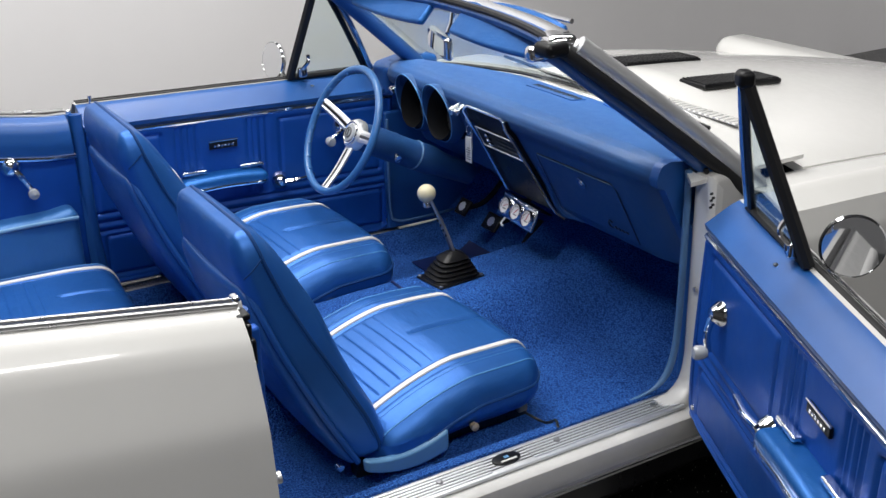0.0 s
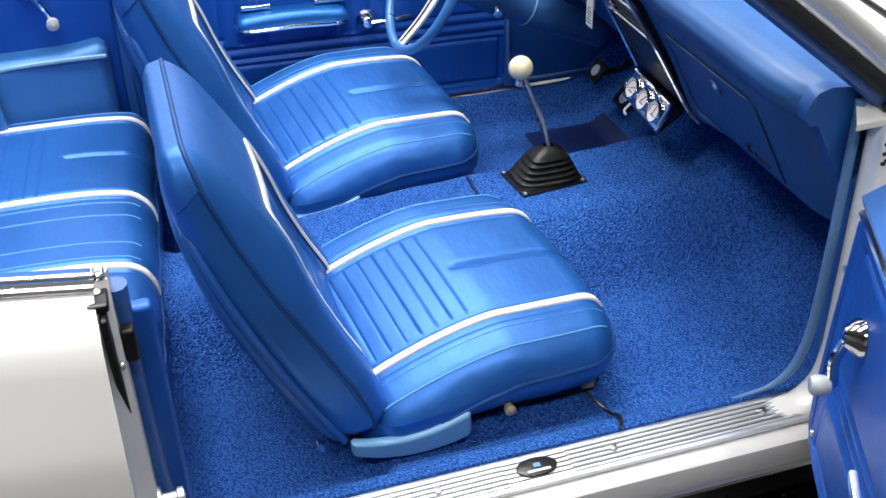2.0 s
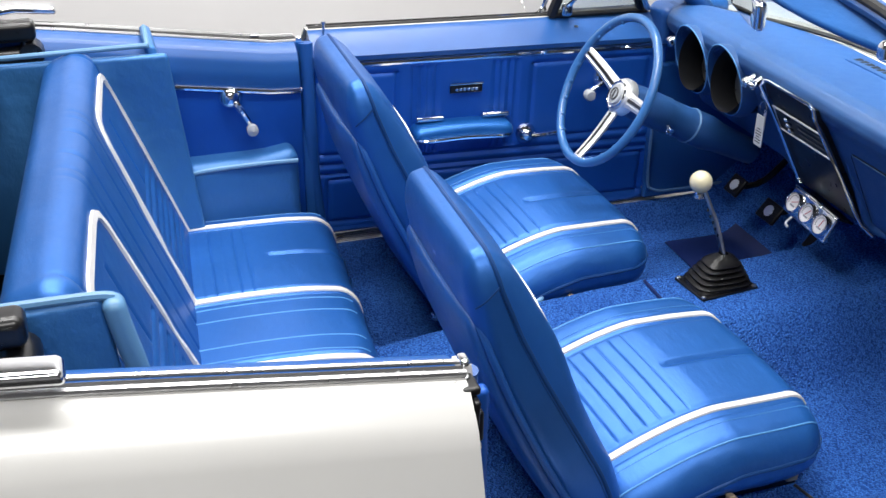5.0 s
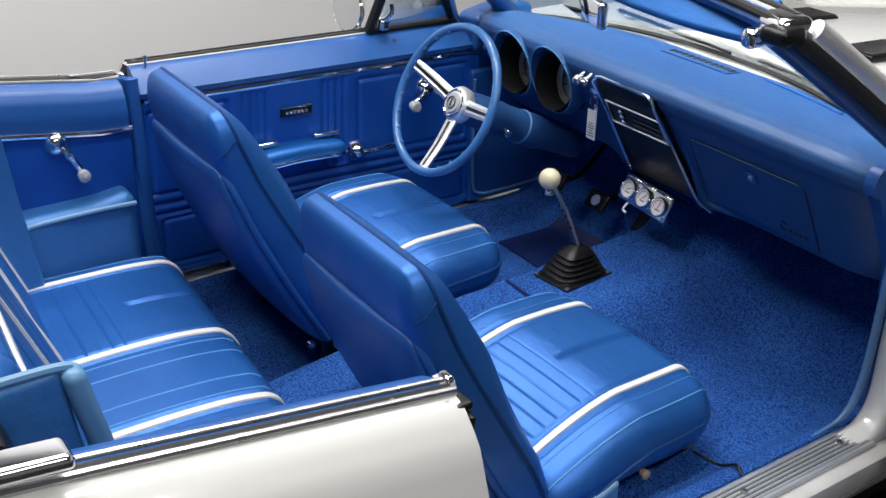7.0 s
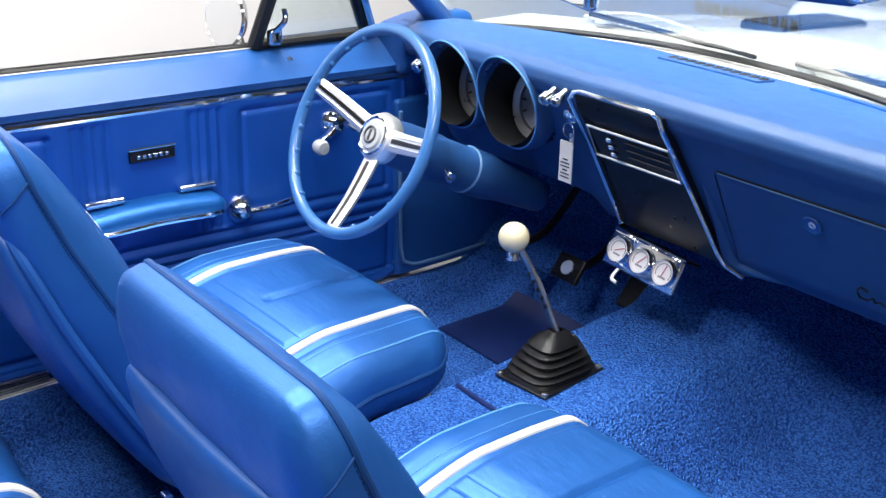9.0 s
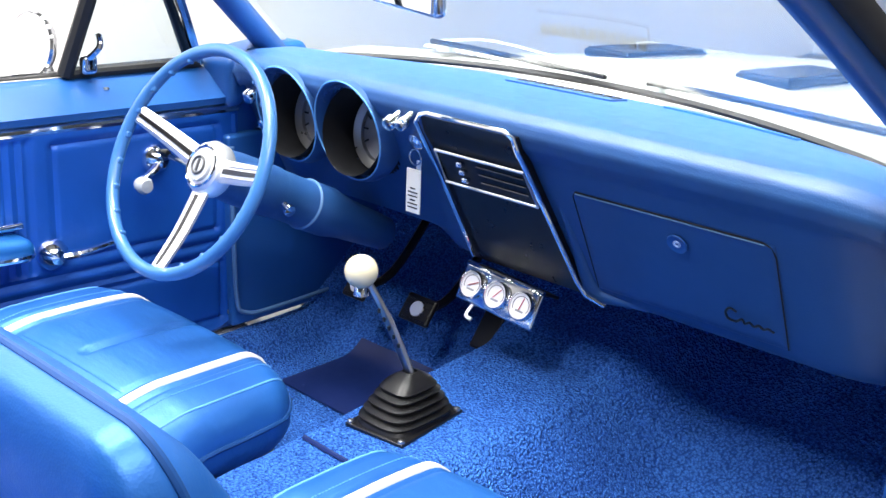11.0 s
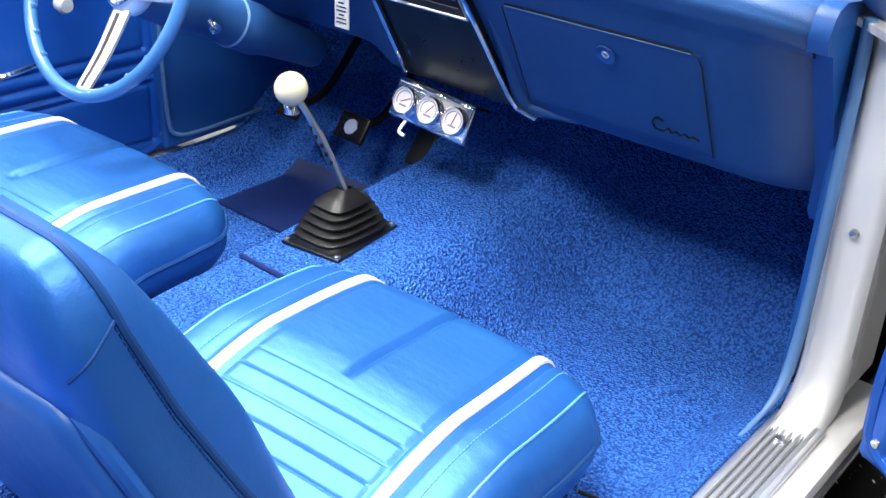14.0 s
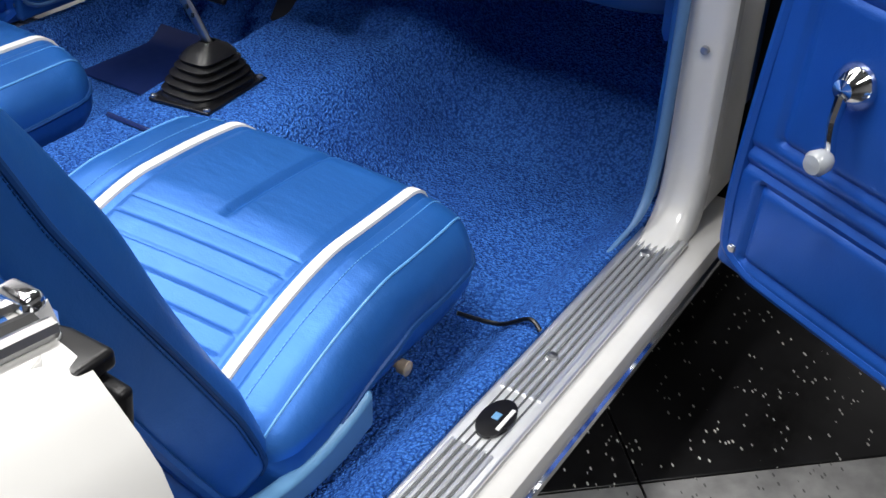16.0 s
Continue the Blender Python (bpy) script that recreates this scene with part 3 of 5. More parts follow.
    if s < 0:
        part("well_front", round_box((0.17, 0.024, 0.33), 0.010, (10, 2, 12), deform=lambda p, n: (p.x, p.y - 0.05 * (p.z + 0.16) / 0.33 + 0.006 * math.sin(p.z * 17), p.z), centre=(-0.63, -1.075, 0.80)), M_SIDE, car, "faded blue vinyl well facing")
        part("well_piping", tube(smooth_path([(-0.705, -1.122, 0.962), (-0.615, -1.124, 0.964), (-0.55, -1.126, 0.966), (-0.54, -1.14, 0.968), (-0.539, -1.25, 0.968), (-0.537, -1.5, 0.966)], 5), 0.006, 8), M_LIGHTBLUE, car, "pale blue piping on the well panel")
    else:
        part("well_front", round_box((0.040, 0.030, 0.42), 0.013, (2, 2, 14), deform=lambda p, n: (p.x + 0.006 * math.sin(p.z * 15), p.y - 0.10 * p.z + 0.005 * math.sin(p.z * 23), p.z), centre=(0.573, -1.227, 0.770)), M_LIGHTBLUE, car, "pale blue vinyl front edge of the well panel")
        part("well_piping", tube(smooth_path([(0.570, -1.250, 0.978), (0.571, -1.285, 0.983), (0.573, -1.41, 0.985), (0.573, -1.61, 0.985)], 5), 0.007, 8), M_LIGHTBLUE, car, "pale blue piping on the well panel")
    # rear window crank
    hub_m = pose(s * (0.679 + XQ), -0.943, 0.79)
    crank = part("quarter_crank", lathe([(0.03, 0.0), (0.028, s * -0.008), (0.014, s * -0.022), (0.0, s * -0.024)], 20, "x"), M_CHROME, car, "chrome window crank", at=hub_m)
    part("crank_arm", tube(smooth_path([(-s * 0.018, 0.01, -0.012), (-s * 0.026, 0.025, -0.035), (-s * 0.024, 0.042, -0.07)], 4), [0.009] * 4 + [0.007] * 5, 8), M_CHROME, crank)
    part("crank_knob", moved(lathe([(0.0, -0.004), (0.012, -0.002), (0.015, 0.006), (0.014, 0.018), (0.0, 0.024)], 16, "x"), Matrix.Translation((-s * 0.028, 0.042, -0.075)) @ Matrix.Scale(-s, 4, (1, 0, 0))), M_KNOB, crank, "clear grey crank knob")

# hood, cowl, fenders
def hood_z(x, y):
    return 0.912 - 0.070 * (abs(x) / 0.75) ** 2.6 - 0.035 * (y - 0.6) - 0.06 * max(0, y - 0.6) ** 2 + 0.034 * bell(x, 0.34) * min(1.0, max(0.0, (y - 0.62) / 0.1))


part("hood", sheet(lambda u, v: (u, v, hood_z(u, v)), span(-0.685, 0.685, 36), span(0.62, 1.90, 24), 0.02), M_WHITE, car, "glossy white hood")
for s in (1, -1):
    def fender(u, v):
        rows = [(0.0, 0.692, hood_z(0.69, u) - 0.001), (0.3, 0.78, hood_z(0.69, u) + 0.002), (0.5, 0.845, hood_z(0.69, u) - 0.03), (0.7, 0.872, hood_z(0.69, u) - 0.10), (1.0, 0.875, 0.3)]
        x, z = lerp_rows(rows, v)
        return (s * x, u, z)
    part("fender", sheet(fender, span(0.40, 1.95, 20), span(0, 1, 20), (-s * 0.01, 0, -0.004)), M_WHITE, car, "glossy white front fender")
    # ribbed black insert on the hood
    grille = part("hood_grille", round_box((0.105, 0.30, 0.016), 0.006, (2, 4, 1), deform=lambda p, n: (p.x, p.y, p.z + hood_z(0.165, 0.89 + p.y) - hood_z(0.165, 0.89)), centre=(s * 0.165, 0.89, hood_z(0.165, 0.89) + 0.004)), M_RUBBER, car, "black ribbed hood insert")
    for k in range(20):
        part("rib", round_box((0.096, 0.007, 0.005), 0.003, (1, 1, 1), centre=(s * 0.165, 0.752 + 0.0145 * k, hood_z(0.165, 0.752 + 0.0145 * k) + 0.013)), M_BLACK, grille)
part("cowl", sheet(lambda u, v: (u, v - 0.20 * (abs(u) / 0.7) ** 2.4 * (1 if v < 0.6 else 0.2), 0.922 + 0.02 * (v - 0.45) - 0.03 * (abs(u) / 0.7) ** 2), span(-0.70, 0.70, 30), span(0.45, 0.64, 8), 0.01), M_WHITE, car, "white painted cowl with wiper wells")
# grey strip puts the shade between the cowl louvres into the colour
cowl_grille = part("cowl_grille", round_box((1.0, 0.04, 0.004), 0.0015, (8, 1, 1), centre=(0, 0.60, 0.922)), M_GREYDIAL, car, "cowl vent, shade between its louvres painted grey")
for k in range(50):
    part("louvre", round_box((0.012, 0.042, 0.006), 0.002, (1, 1, 1), centre=(-0.49 + 0.02 * k, 0.60, 0.924)), M_WHITE, cowl_grille)
for x0, x1, yy in ((-0.42, -0.02, 0.52), (0.08, 0.50, 0.50)):
    arm = part("wiper", tube(smooth_path([(x0, yy + 0.04, 0.945), (x0 + 0.16, yy + 0.0, 0.968), (x1, yy - 0.045, 0.962)], 5), 0.0045, 8, flat=0.6), M_BRUSHED, car, "wiper arm with black blade")
    part("wiper_blade", tube(smooth_path([(x0 + 0.02, yy - 0.02, 0.952), (x0 + 0.2, yy - 0.04, 0.955), (x1 + 0.05, yy - 0.06, 0.950)], 5), 0.0055, 6), M_RUBBER, arm)
    part("wiper_pivot", lathe([(0.018, 0.925), (0.016, 0.945), (0.0, 0.95)], 14), M_BRUSHED, arm, at=pose(x0, yy + 0.04, 0))

# wheels and underside
part("underbody", round_box((1.40, 4.2, 0.12), 0.03, (2, 4, 1), centre=(0, -0.1, 0.19)), M_BLACK, car, "dark underbody")
part("rear_body", round_box((1.64, 0.95, 0.42), 0.12, (6, 4, 4), centre=(0, -2.15, 0.66)), M_WHITE, car, "white rear deck and tail")
part("nose_panel", round_box((1.74, 0.18, 0.56), 0.06, (6, 2, 4), centre=(0, 1.90, 0.50)), M_WHITE, car, "white front end panel")
# black sheet: the darkness behind the dash is in its colour
part("firewall", round_box((1.36, 0.03, 0.54), 0.01, (2, 1, 2), centre=(0, 0.80, 0.56)), M_CAVITY_SHADE, car)
for s in (1, -1):
    for y in (1.30, -1.44):
        w = part("wheel", moved(lathe([(0.19, -0.09), (0.30, -0.095), (0.33, -0.06), (0.335, 0.0), (0.33, 0.06), (0.30, 0.095), (0.19, 0.09)], 40, "x"), pose(s * 0.74, y, 0.335)), M_TYRE, car, "black tyre")
        part("rim", moved(lathe([(0.0, 0.05), (0.06, 0.06), (0.15, 0.03), (0.19, 0.08), (0.195, 0.0), (0.0, -0.02)], 32, "x"), pose(s * 0.74, y, 0.335) @ Matrix.Scale(s, 4, (1, 0, 0))), M_CHROME, w)

# ---- windscreen ----
screen = thing("windshield", pose(XC, 0.3, 0.9), "framed windshield with chrome header and blue inner pillars", "windshield")
W0 = Vector((0, 0.3, 0.9))


def screen_low(x):
    return Vector((x, 0.49 - 0.18 * (abs(x) / 0.70) ** 2.2, 0.930 - 0.030 * (abs(x) / 0.7) ** 2)) - W0


def screen_top(x):
    return Vector((x * 0.820, 0.078 - 0.085 * (abs(x) / 0.70) ** 2.2, 1.195 - 0.002 * (abs(x) / 0.7) ** 2)) - W0


def screen_at(x, v):
    a, b = screen_low(x), screen_top(x)
    return a.lerp(b, v) + Vector((0, -0.012, 0.012)) * (4 * v * (1 - v))


pane = part("pane", sheet(lambda u, v: screen_at(u, v), span(-0.665, 0.665, 40), span(0, 1, 14), (0, 0.004, 0.003)), M_GLASS, screen, "clear pale green glass")
pane.visible_shadow = False
part("glass_seal", tube([screen_at(x, 0.01) + Vector((0, -0.006, 0.0)) for x in span(-0.69, 0.69, 40)], 0.0065, 6), M_FELT, screen, "black seal along the foot of the glass")
hdr = [screen_top(x) for x in span(-0.68, 0.68, 24)]
part("header", tube([p + Vector((0, -0.012, 0.010)) for p in hdr], 0.022, 10, flat=0.8), M_PAINT, screen, "blue header rail")
part("header_moulding", tube([p + Vector((0, 0.010, 0.026)) for p in hdr], 0.016, 10, flat=0.7), M_CHROME, screen, "bright header moulding")
part("header_seal", tube([p + Vector((0, -0.028, 0.024)) for p in hdr], 0.009, 8), M_FELT, screen)
for s in (1, -1):
    post = [screen_at(s * 0.668, v) + Vector((0, 0.03 * (1 - max(0.0, v)), 0)) for v in span(-0.16, 1.0, 12)]
    part("pillar", tube([p + Vector((-s * 0.004, -0.020, 0.0)) for p in post], 0.026, 10), M_PAINT, screen, "blue painted inner pillar")
    part("pillar_seal", tube([p + Vector((s * 0.030, -0.012, 0.004)) for p in post], 0.018, 12), M_FELT, screen, "black pillar weatherstrip")
    part("pillar_moulding", tube([p + Vector((s * 0.040, 0.016, 0.012)) for p in post], 0.022, 14), M_BRUSHED, screen, "bright outer pillar moulding")
    part("header_corner", moved(round_box((0.085, 0.07, 0.038), 0.018, (2, 2, 1)), Matrix.Translation(screen_top(s * 0.675) + Vector((-s * 0.01, 0.0, 0.016))) @ pose(0, 0, 0, 0, 0, -s * 20)), M_CHROME, screen, "chrome header corner cap")
    part("header_latch", moved(round_box((0.03, 0.05, 0.035), 0.012, (1, 2, 1)), Matrix.Translation(screen_top(s * 0.62) + Vector((0, -0.045, -0.012)))), M_CHROME, screen, "chrome top latch")
    part("corner_seal", moved(round_box((0.06, 0.06, 0.03), 0.012, (1, 1, 1)), Matrix.Translation(screen_top(s * 0.675) + Vector((s * 0.015, -0.035, 0.008)))), M_RUBBER, screen, "black rubber corner seal")

# sun visors and inside mirror
for x0, x1 in ((-0.47, -0.07), (0.07, 0.47)):
    v = thing("sun_visor", pose(XC + (x0 + x1) / 2, 0.022, 1.155, 48), "blue padded sun visor folded up under the header", "sun visor", "sun visors")
    part("pad", round_box((x1 - x0, 0.12, 0.02), 0.0095, (6, 4, 1), deform=lambda p, n: (p.x, p.y - 0.02 * (p.x / 0.2) ** 2 * (1 if p.y > 0 else -0.4), p.z)), M_VINYL_SIDE, v, at=pose(0, 0.045, 0))
    part("rod", tube([(x0 * 0 - 0.2, 0.10, 0.0), (0.2, 0.10, 0.0)], 0.006, 8), M_CHROME, v)
mir = thing("rear_view_mirror", pose(XC - 0.02, 0.045, 1.108, 0, 0, -18), "inside rear-view mirror with chrome frame under the header", "mirror")
part("frame", round_box((0.20, 0.022, 0.058), 0.010, (4, 1, 2)), M_CHROME, mir, "chrome mirror frame")
part("mirror_glass", round_box((0.19, 0.004, 0.048), 0.0018, (2, 1, 1), centre=(0, -0.0115, 0)), M_MIRROR, mir)
part("stem", tube([(0, 0.01, 0.0), (0, 0.03, 0.05), (0.0, 0.035, 0.09)], 0.007, 8), M_CHROME, mir)

# ---- doors: own space has the hinge edge at y = 0, the free edge at y = -0.985, the inner face near x = 0 and s outwards ----


def build_door(s, m, label, mirror_turn):
    door = thing("car_door", m, label, "car door", "front doors")

    def X(v):
        return s * v

    bm_out = [(0.0, 0.885), (0.03, 0.882), (0.075, 0.84), (0.115, 0.72), (0.125, 0.55), (0.105, 0.36), (0.08, 0.335)]

    def skin(u, v):
        x, z = lerp_rows([(i / 6, *q) for i, q in enumerate(bm_out)], v)
        return (X(x + 0.07), u, z)
    part("outer_skin", sheet(skin, span(0.0, -0.985, 10), span(0, 1, 24), (-s * 0.008, 0, 0)), M_WHITE, door, "glossy white outer skin")
    part("door_shell", round_box((0.135, 0.975, 0.50), 0.02, (2, 6, 4), centre=(X(0.085), -0.4925, 0.60)), M_WHITE_DIMMED if s > 0 else M_PAINT, door, "painted door shell")

    # vinyl inner panel with pleats, grooves and a map of raised fields
    def field(p, n):
        x, y, z = p
        if n.x * s < -0.5:
            zz = z + 0.585
            yy = y - 0.4925
            d = 0.0
            for g in (0.548, 0.522):
                d += 0.006 * bell(zz - g, 0.006)
            if 0.56 < zz < 0.80:
                for g in (-0.725, -0.705, -0.685, -0.665, -0.505, -0.485, -0.465, -0.445):
                    d += 0.005 * bell(yy - g, 0.006)
            for ya, yb, za, zb in ((-0.40, -0.06, 0.575, 0.785), (-0.97, -0.77, 0.575, 0.785), (-0.95, -0.05, 0.385, 0.505)):
                inside_y, inside_z = ya < yy < yb, za < zz < zb
                if inside_z:
                    d += 0.0055 * (bell(yy - ya, 0.005) + bell(yy - yb, 0.005))
                if inside_y:
                    d += 0.0055 * (bell(zz - za, 0.005) + bell(zz - zb, 0.005))
            return (x + s * d, y, z)
        return (x, y, z)
    panel = part("door_panel", round_box((0.03, 0.975, 0.46), 0.013, (1, 170, 96), deform=field, centre=(X(0.006), -0.4925, 0.585)), M_PANEL, door, "blue pleated vinyl door panel")

    # painted upper with padded slope, window slot and mouldings
    up = [(0.012, 0.812), (-0.006, 0.822), (-0.010, 0.835), (0.010, 0.850), (0.045, 0.876), (0.062, 0.884), (0.072, 0.884), (0.072, 0.80), (0.012, 0.80)]
    part("upper_rail", extrude([(X(x), z) for x, z in up], "y", -0.983, -0.002), M_PAINT, door, "blue painted upper door rail")
    part("trim_strip", tube([(X(-0.004), y, 0.811) for y in span(-0.975, -0.01, 4)], 0.0075, 8), M_CHROME, door, "bright trim strip")
    part("window_seal", round_box((0.014, 0.97, 0.010), 0.004, (1, 4, 1), centre=(X(0.081), -0.4925, 0.884)), M_FELT, door, "black window seal")
    part("belt_moulding", tube([(X(0.094), -0.98, 0.886), (X(0.094), -0.02, 0.886)], 0.0045, 8), M_CHROME, door)
    lock = part("lock_knob", lathe([(0.0035, 0.0), (0.0035, 0.028), (0.006, 0.030), (0.006, 0.037), (0.0, 0.039)], 12), M_CHROME, door, at=pose(X(0.05), -0.945, 0.872))
    part("rail_screw", lathe([(0.006, 0), (0.005, 0.003), (0, 0.004)], 10), M_SCREW, door, at=pose(X(0.03), -0.27, 0.864))
    for z in (0.383,):
        for y in (-0.012, -0.50, -0.96):
            part("panel_screw", moved(lathe([(0.007, 0.0), (0.006, -s * 0.003), (0.0, -s * 0.004)], 10, "x"), pose(X(-0.009), y - 0.02, z + 0.01)), M_SCREW, panel)
    part("panel_edge", tube(smooth_path([(X(-0.002), -0.02, 0.80), (X(-0.004), -0.012, 0.60), (X(-0.004), -0.012, 0.44), (X(-0.002), -0.04, 0.375), (X(-0.002), -0.2, 0.362), (X(-0.002), -0.95, 0.362)], 6), 0.010, 8), M_PANEL, door)
    # emblem plate with the model name as bars
    emb = part("emblem_plate", round_box((0.008, 0.088, 0.024), 0.003, (1, 2, 1), centre=(X(-0.012), -0.585, 0.732)), M_BLACK, panel, "black name plate with bright rim")
    part("emblem_rim", tube([(X(-0.016), -0.63, 0.745), (X(-0.016), -0.54, 0.745)], 0.0025, 6), M_CHROME, emb)
    for k in range(6):
        part("letter_bar", round_box((0.002, 0.007, 0.007), 0.0008, (1, 1, 1), centre=(X(-0.0168), -0.612 + 0.0108 * k, 0.730)), M_CHROME, emb)
    # armrest with chrome ends
    arm = part("armrest", round_box((0.075, 0.27, 0.042), 0.018, (2, 6, 2), deform=lambda p, n: (p.x, p.y, p.z - 0.008 * (p.y / 0.13) ** 2), centre=(X(-0.034), -0.60, 0.632)), M_VINYL_SIDE, door, "blue padded armrest")
    part("armrest_chrome", tube(smooth_path([(X(-0.02), -0.735, 0.616), (X(-0.070), -0.715, 0.618), (X(-0.074), -0.60, 0.622), (X(-0.070), -0.485, 0.618), (X(-0.02), -0.465, 0.616)], 5), 0.0075, 8, flat=0.8), M_CHROME, arm)
    for y in (-0.685, -0.505):
        part("finger_plate", round_box((0.02, 0.075, 0.012), 0.004, (1, 2, 1), centre=(X(-0.022), y, 0.660)), M_CHROME, arm, "chrome finger plate")

    def crank(name, y, z, dy, dz, knob_mat):
        c = part(name, lathe([(0.029, 0.0), (0.027, -s * 0.008), (0.013, -s * 0.024), (0.0, -s * 0.026)], 20, "x"), M_CHROME, door, "chrome " + name.replace("_", " "), at=pose(X(-0.010), y, z))
        part("arm", tube(smooth_path([(-s * 0.020, 0.1 * dy, 0.1 * dz), (-s * 0.030, 0.5 * dy, 0.5 * dz), (-s * 0.026, dy, dz)], 4), [0.0095, 0.0095, 0.009, 0.009, 0.0085, 0.008, 0.008, 0.0075, 0.007], 8, flat=0.75), M_CHROME, c)
        if knob_mat:
            part("knob", moved(lathe([(0.0, -0.002), (0.011, 0.0), (0.015, 0.008), (0.016, 0.022), (0.012, 0.028), (0.0, 0.029)], 16, "x"), Matrix.Translation((-s * 0.030, dy, dz)) @ Matrix.Scale(-s, 4, (1, 0, 0))), knob_mat, c, "clear grey crank knob")
        return c
    crank("door_release", -0.41, 0.592, 0.105, 0.010, None)
    crank("window_crank", -0.198 if s < 0 else -0.138, 0.735 if s < 0 else 0.692, *((-0.055, -0.032) if s < 0 else (-0.012, -0.082)), M_KNOB)
    # vent window: leaning frame, glass and catch
    top = Vector((X(-0.080), -0.290, 1.212 if s < 0 else 1.240))
    lo_f, lo_r = Vector((X(0.062), -0.050, 0.892)), Vector((X(0.062), -0.330, 0.890))
    vent = part("vent_window", tube(smooth_path([lo_r, lo_r.lerp(top, 0.5), top], 4), 0.014, 8), M_FELT, door, "black vent window post")
    part("vent_frame", tube(smooth_path([lo_f, lo_f.lerp(top, 0.5) + Vector((0, 0.015, 0.008)), top + Vector((0, 0.012, 0))], 4), 0.010, 8), M_CHROME, vent, "bright vent window frame")
    part("vent_seal", tube(smooth_path([lo_f + Vector((0, -0.02, 0)), lo_f.lerp(top, 0.5) + Vector((0, -0.005, 0)), top], 4), 0.009, 8), M_RUBBER, vent)
    part("vent_sill", tube([lo_f, lo_r], 0.010, 8), M_FELT, vent)
    part("post_cap", moved(round_box((0.03, 0.035, 0.03), 0.010, (1, 1, 1)), Matrix.Translation(top)), M_RUBBER, vent)
    g = part("vent_pane", ([lo_f, lo_r, top, lo_f + Vector((s * 0.004, 0, 0)), lo_r + Vector((s * 0.004, 0, 0)), top + Vector((s * 0.004, 0, 0))], [(0, 1, 2), (5, 4, 3), (0, 3, 4, 1), (1, 4, 5, 2), (2, 5, 3, 0)]), M_GLASS, vent, "clear vent glass", smooth=False)
    g.visible_shadow = False
    catch = part("vent_catch", moved(round_box((0.022, 0.03, 0.035), 0.009, (1, 1, 1)), Matrix.Translation(lo_r + Vector((-s * 0.018, 0.035, 0.018)))), M_CHROME, vent, "chrome vent catch")
    part("catch_lever", tube(smooth_path([lo_r + Vector((-s * 0.02, 0.03, 0.025)), lo_r + Vector((-s * 0.04, 0.045, 0.05)), lo_r + Vector((-s * 0.03, 0.05, 0.07))], 4), 0.006, 8), M_CHROME, catch)
    # round door mirror
    mr = part("door_mirror", moved(lathe([(0.0, 0.03), (0.03, 0.028), (0.055, 0.012), (0.060, 0.0), (0.057, -0.004), (0.055, 0.0)], 32, "y"), pose(X(0.130), -0.355, 0.935, -8, 0, mirror_turn)), M_CHROME, door, "round chrome door mirror")
    part("mirror_face", moved(lathe([(0.0, 0.0), (0.056, 0.0), (0.056, 0.003), (0.0, 0.003)], 32, "y"), pose(X(0.130), -0.3585, 0.935, -8, 0, mirror_turn)), M_MIRROR, mr)
    part("mirror_stem", tube(smooth_path([(X(0.130), -0.340, 0.925), (X(0.130), -0.325, 0.89), (X(0.120), -0.320, 0.85)], 4), 0.009, 8), M_CHROME, mr)
    return door


build_door(-1, pose(XC - 0.675, 0.225, -0.003, -1.7), "closed car door, blue pleated vinyl panel with chrome cranks", 10)
build_door(1, pose(0.728, 0.230, 0.004, 3.2, 0, 67), "open car door swung outwards, blue vinyl panel, white outside", -16)

# ---- dashboard ----
dash = thing("dashboard", pose(XC, 0.25, 0.6), "blue padded dashboard with round gauge pods and glovebox", "dashboard")
D0 = Vector((0, 0.25, 0.6))


def dash_place(u, v):
    """Cross-section from the screen edge over the pad lip and down the face to the lower return."""
    rows = [(0.0, 0.475, 0.920), (0.25, 0.35, 0.934), (0.42, 0.235, 0.936), (0.47, 0.205, 0.930), (0.50, 0.188, 0.917), (0.53, 0.183, 0.900), (0.56, 0.190, 0.882), (0.62, 0.208, 0.860), (0.80, 0.272, 0.740), (0.93, 0.318, 0.652), (0.955, 0.330, 0.634), (0.975, 0.350, 0.624), (1.0, 0.46, 0.626)]
    y, z = lerp_rows(rows, v)
    back = 0.19 * (abs(u) / 0.70) ** 2.2 * max(0, 1 - v / 0.40)
    end = max(0.0, (u - 0.515) if u > 0 else (-u - 0.55)) / 0.10
    y = y - back + 0.035 * min(1, end) ** 2 * min(1, max(0, (v - 0.3) / 0.2))
    z -= 0.018 * min(1, end) ** 2 * (1 if v < 0.6 else 0)
    if u < -0.16 and v > 0.9:
        z += 0.035 * min(1, (-0.16 - u) / 0.05) * min(1, (v - 0.9) / 0.05)
    return Vector((u, y, z)) - D0


def fine(rows):
    return sorted(set(round(v, 4) for v in rows))


PODS = (-0.296, -0.458)
pad_v, pad_f = sheet(dash_place, span(-0.70, 0.612, 150), fine(span(0, 0.4, 8) + span(0.4, 0.66, 26) + span(0.66, 1.0, 40)), (0, 0.02, -0.006))


def in_pod(f):
    """Whether a face lies inside one of the two gauge openings."""
    return any(any(math.hypot((pad_v[i][0] - u) / 1.07, (pad_v[i][2] + 0.6 - 0.832) / 1.10) < 0.0695 for i in f) and all(pad_v[i][1] < 0.1 for i in f) for u in PODS)


part("pad", (pad_v, [f for f in pad_f if not in_pod(f)]), M_PAD, dash, "blue grained dash pad")
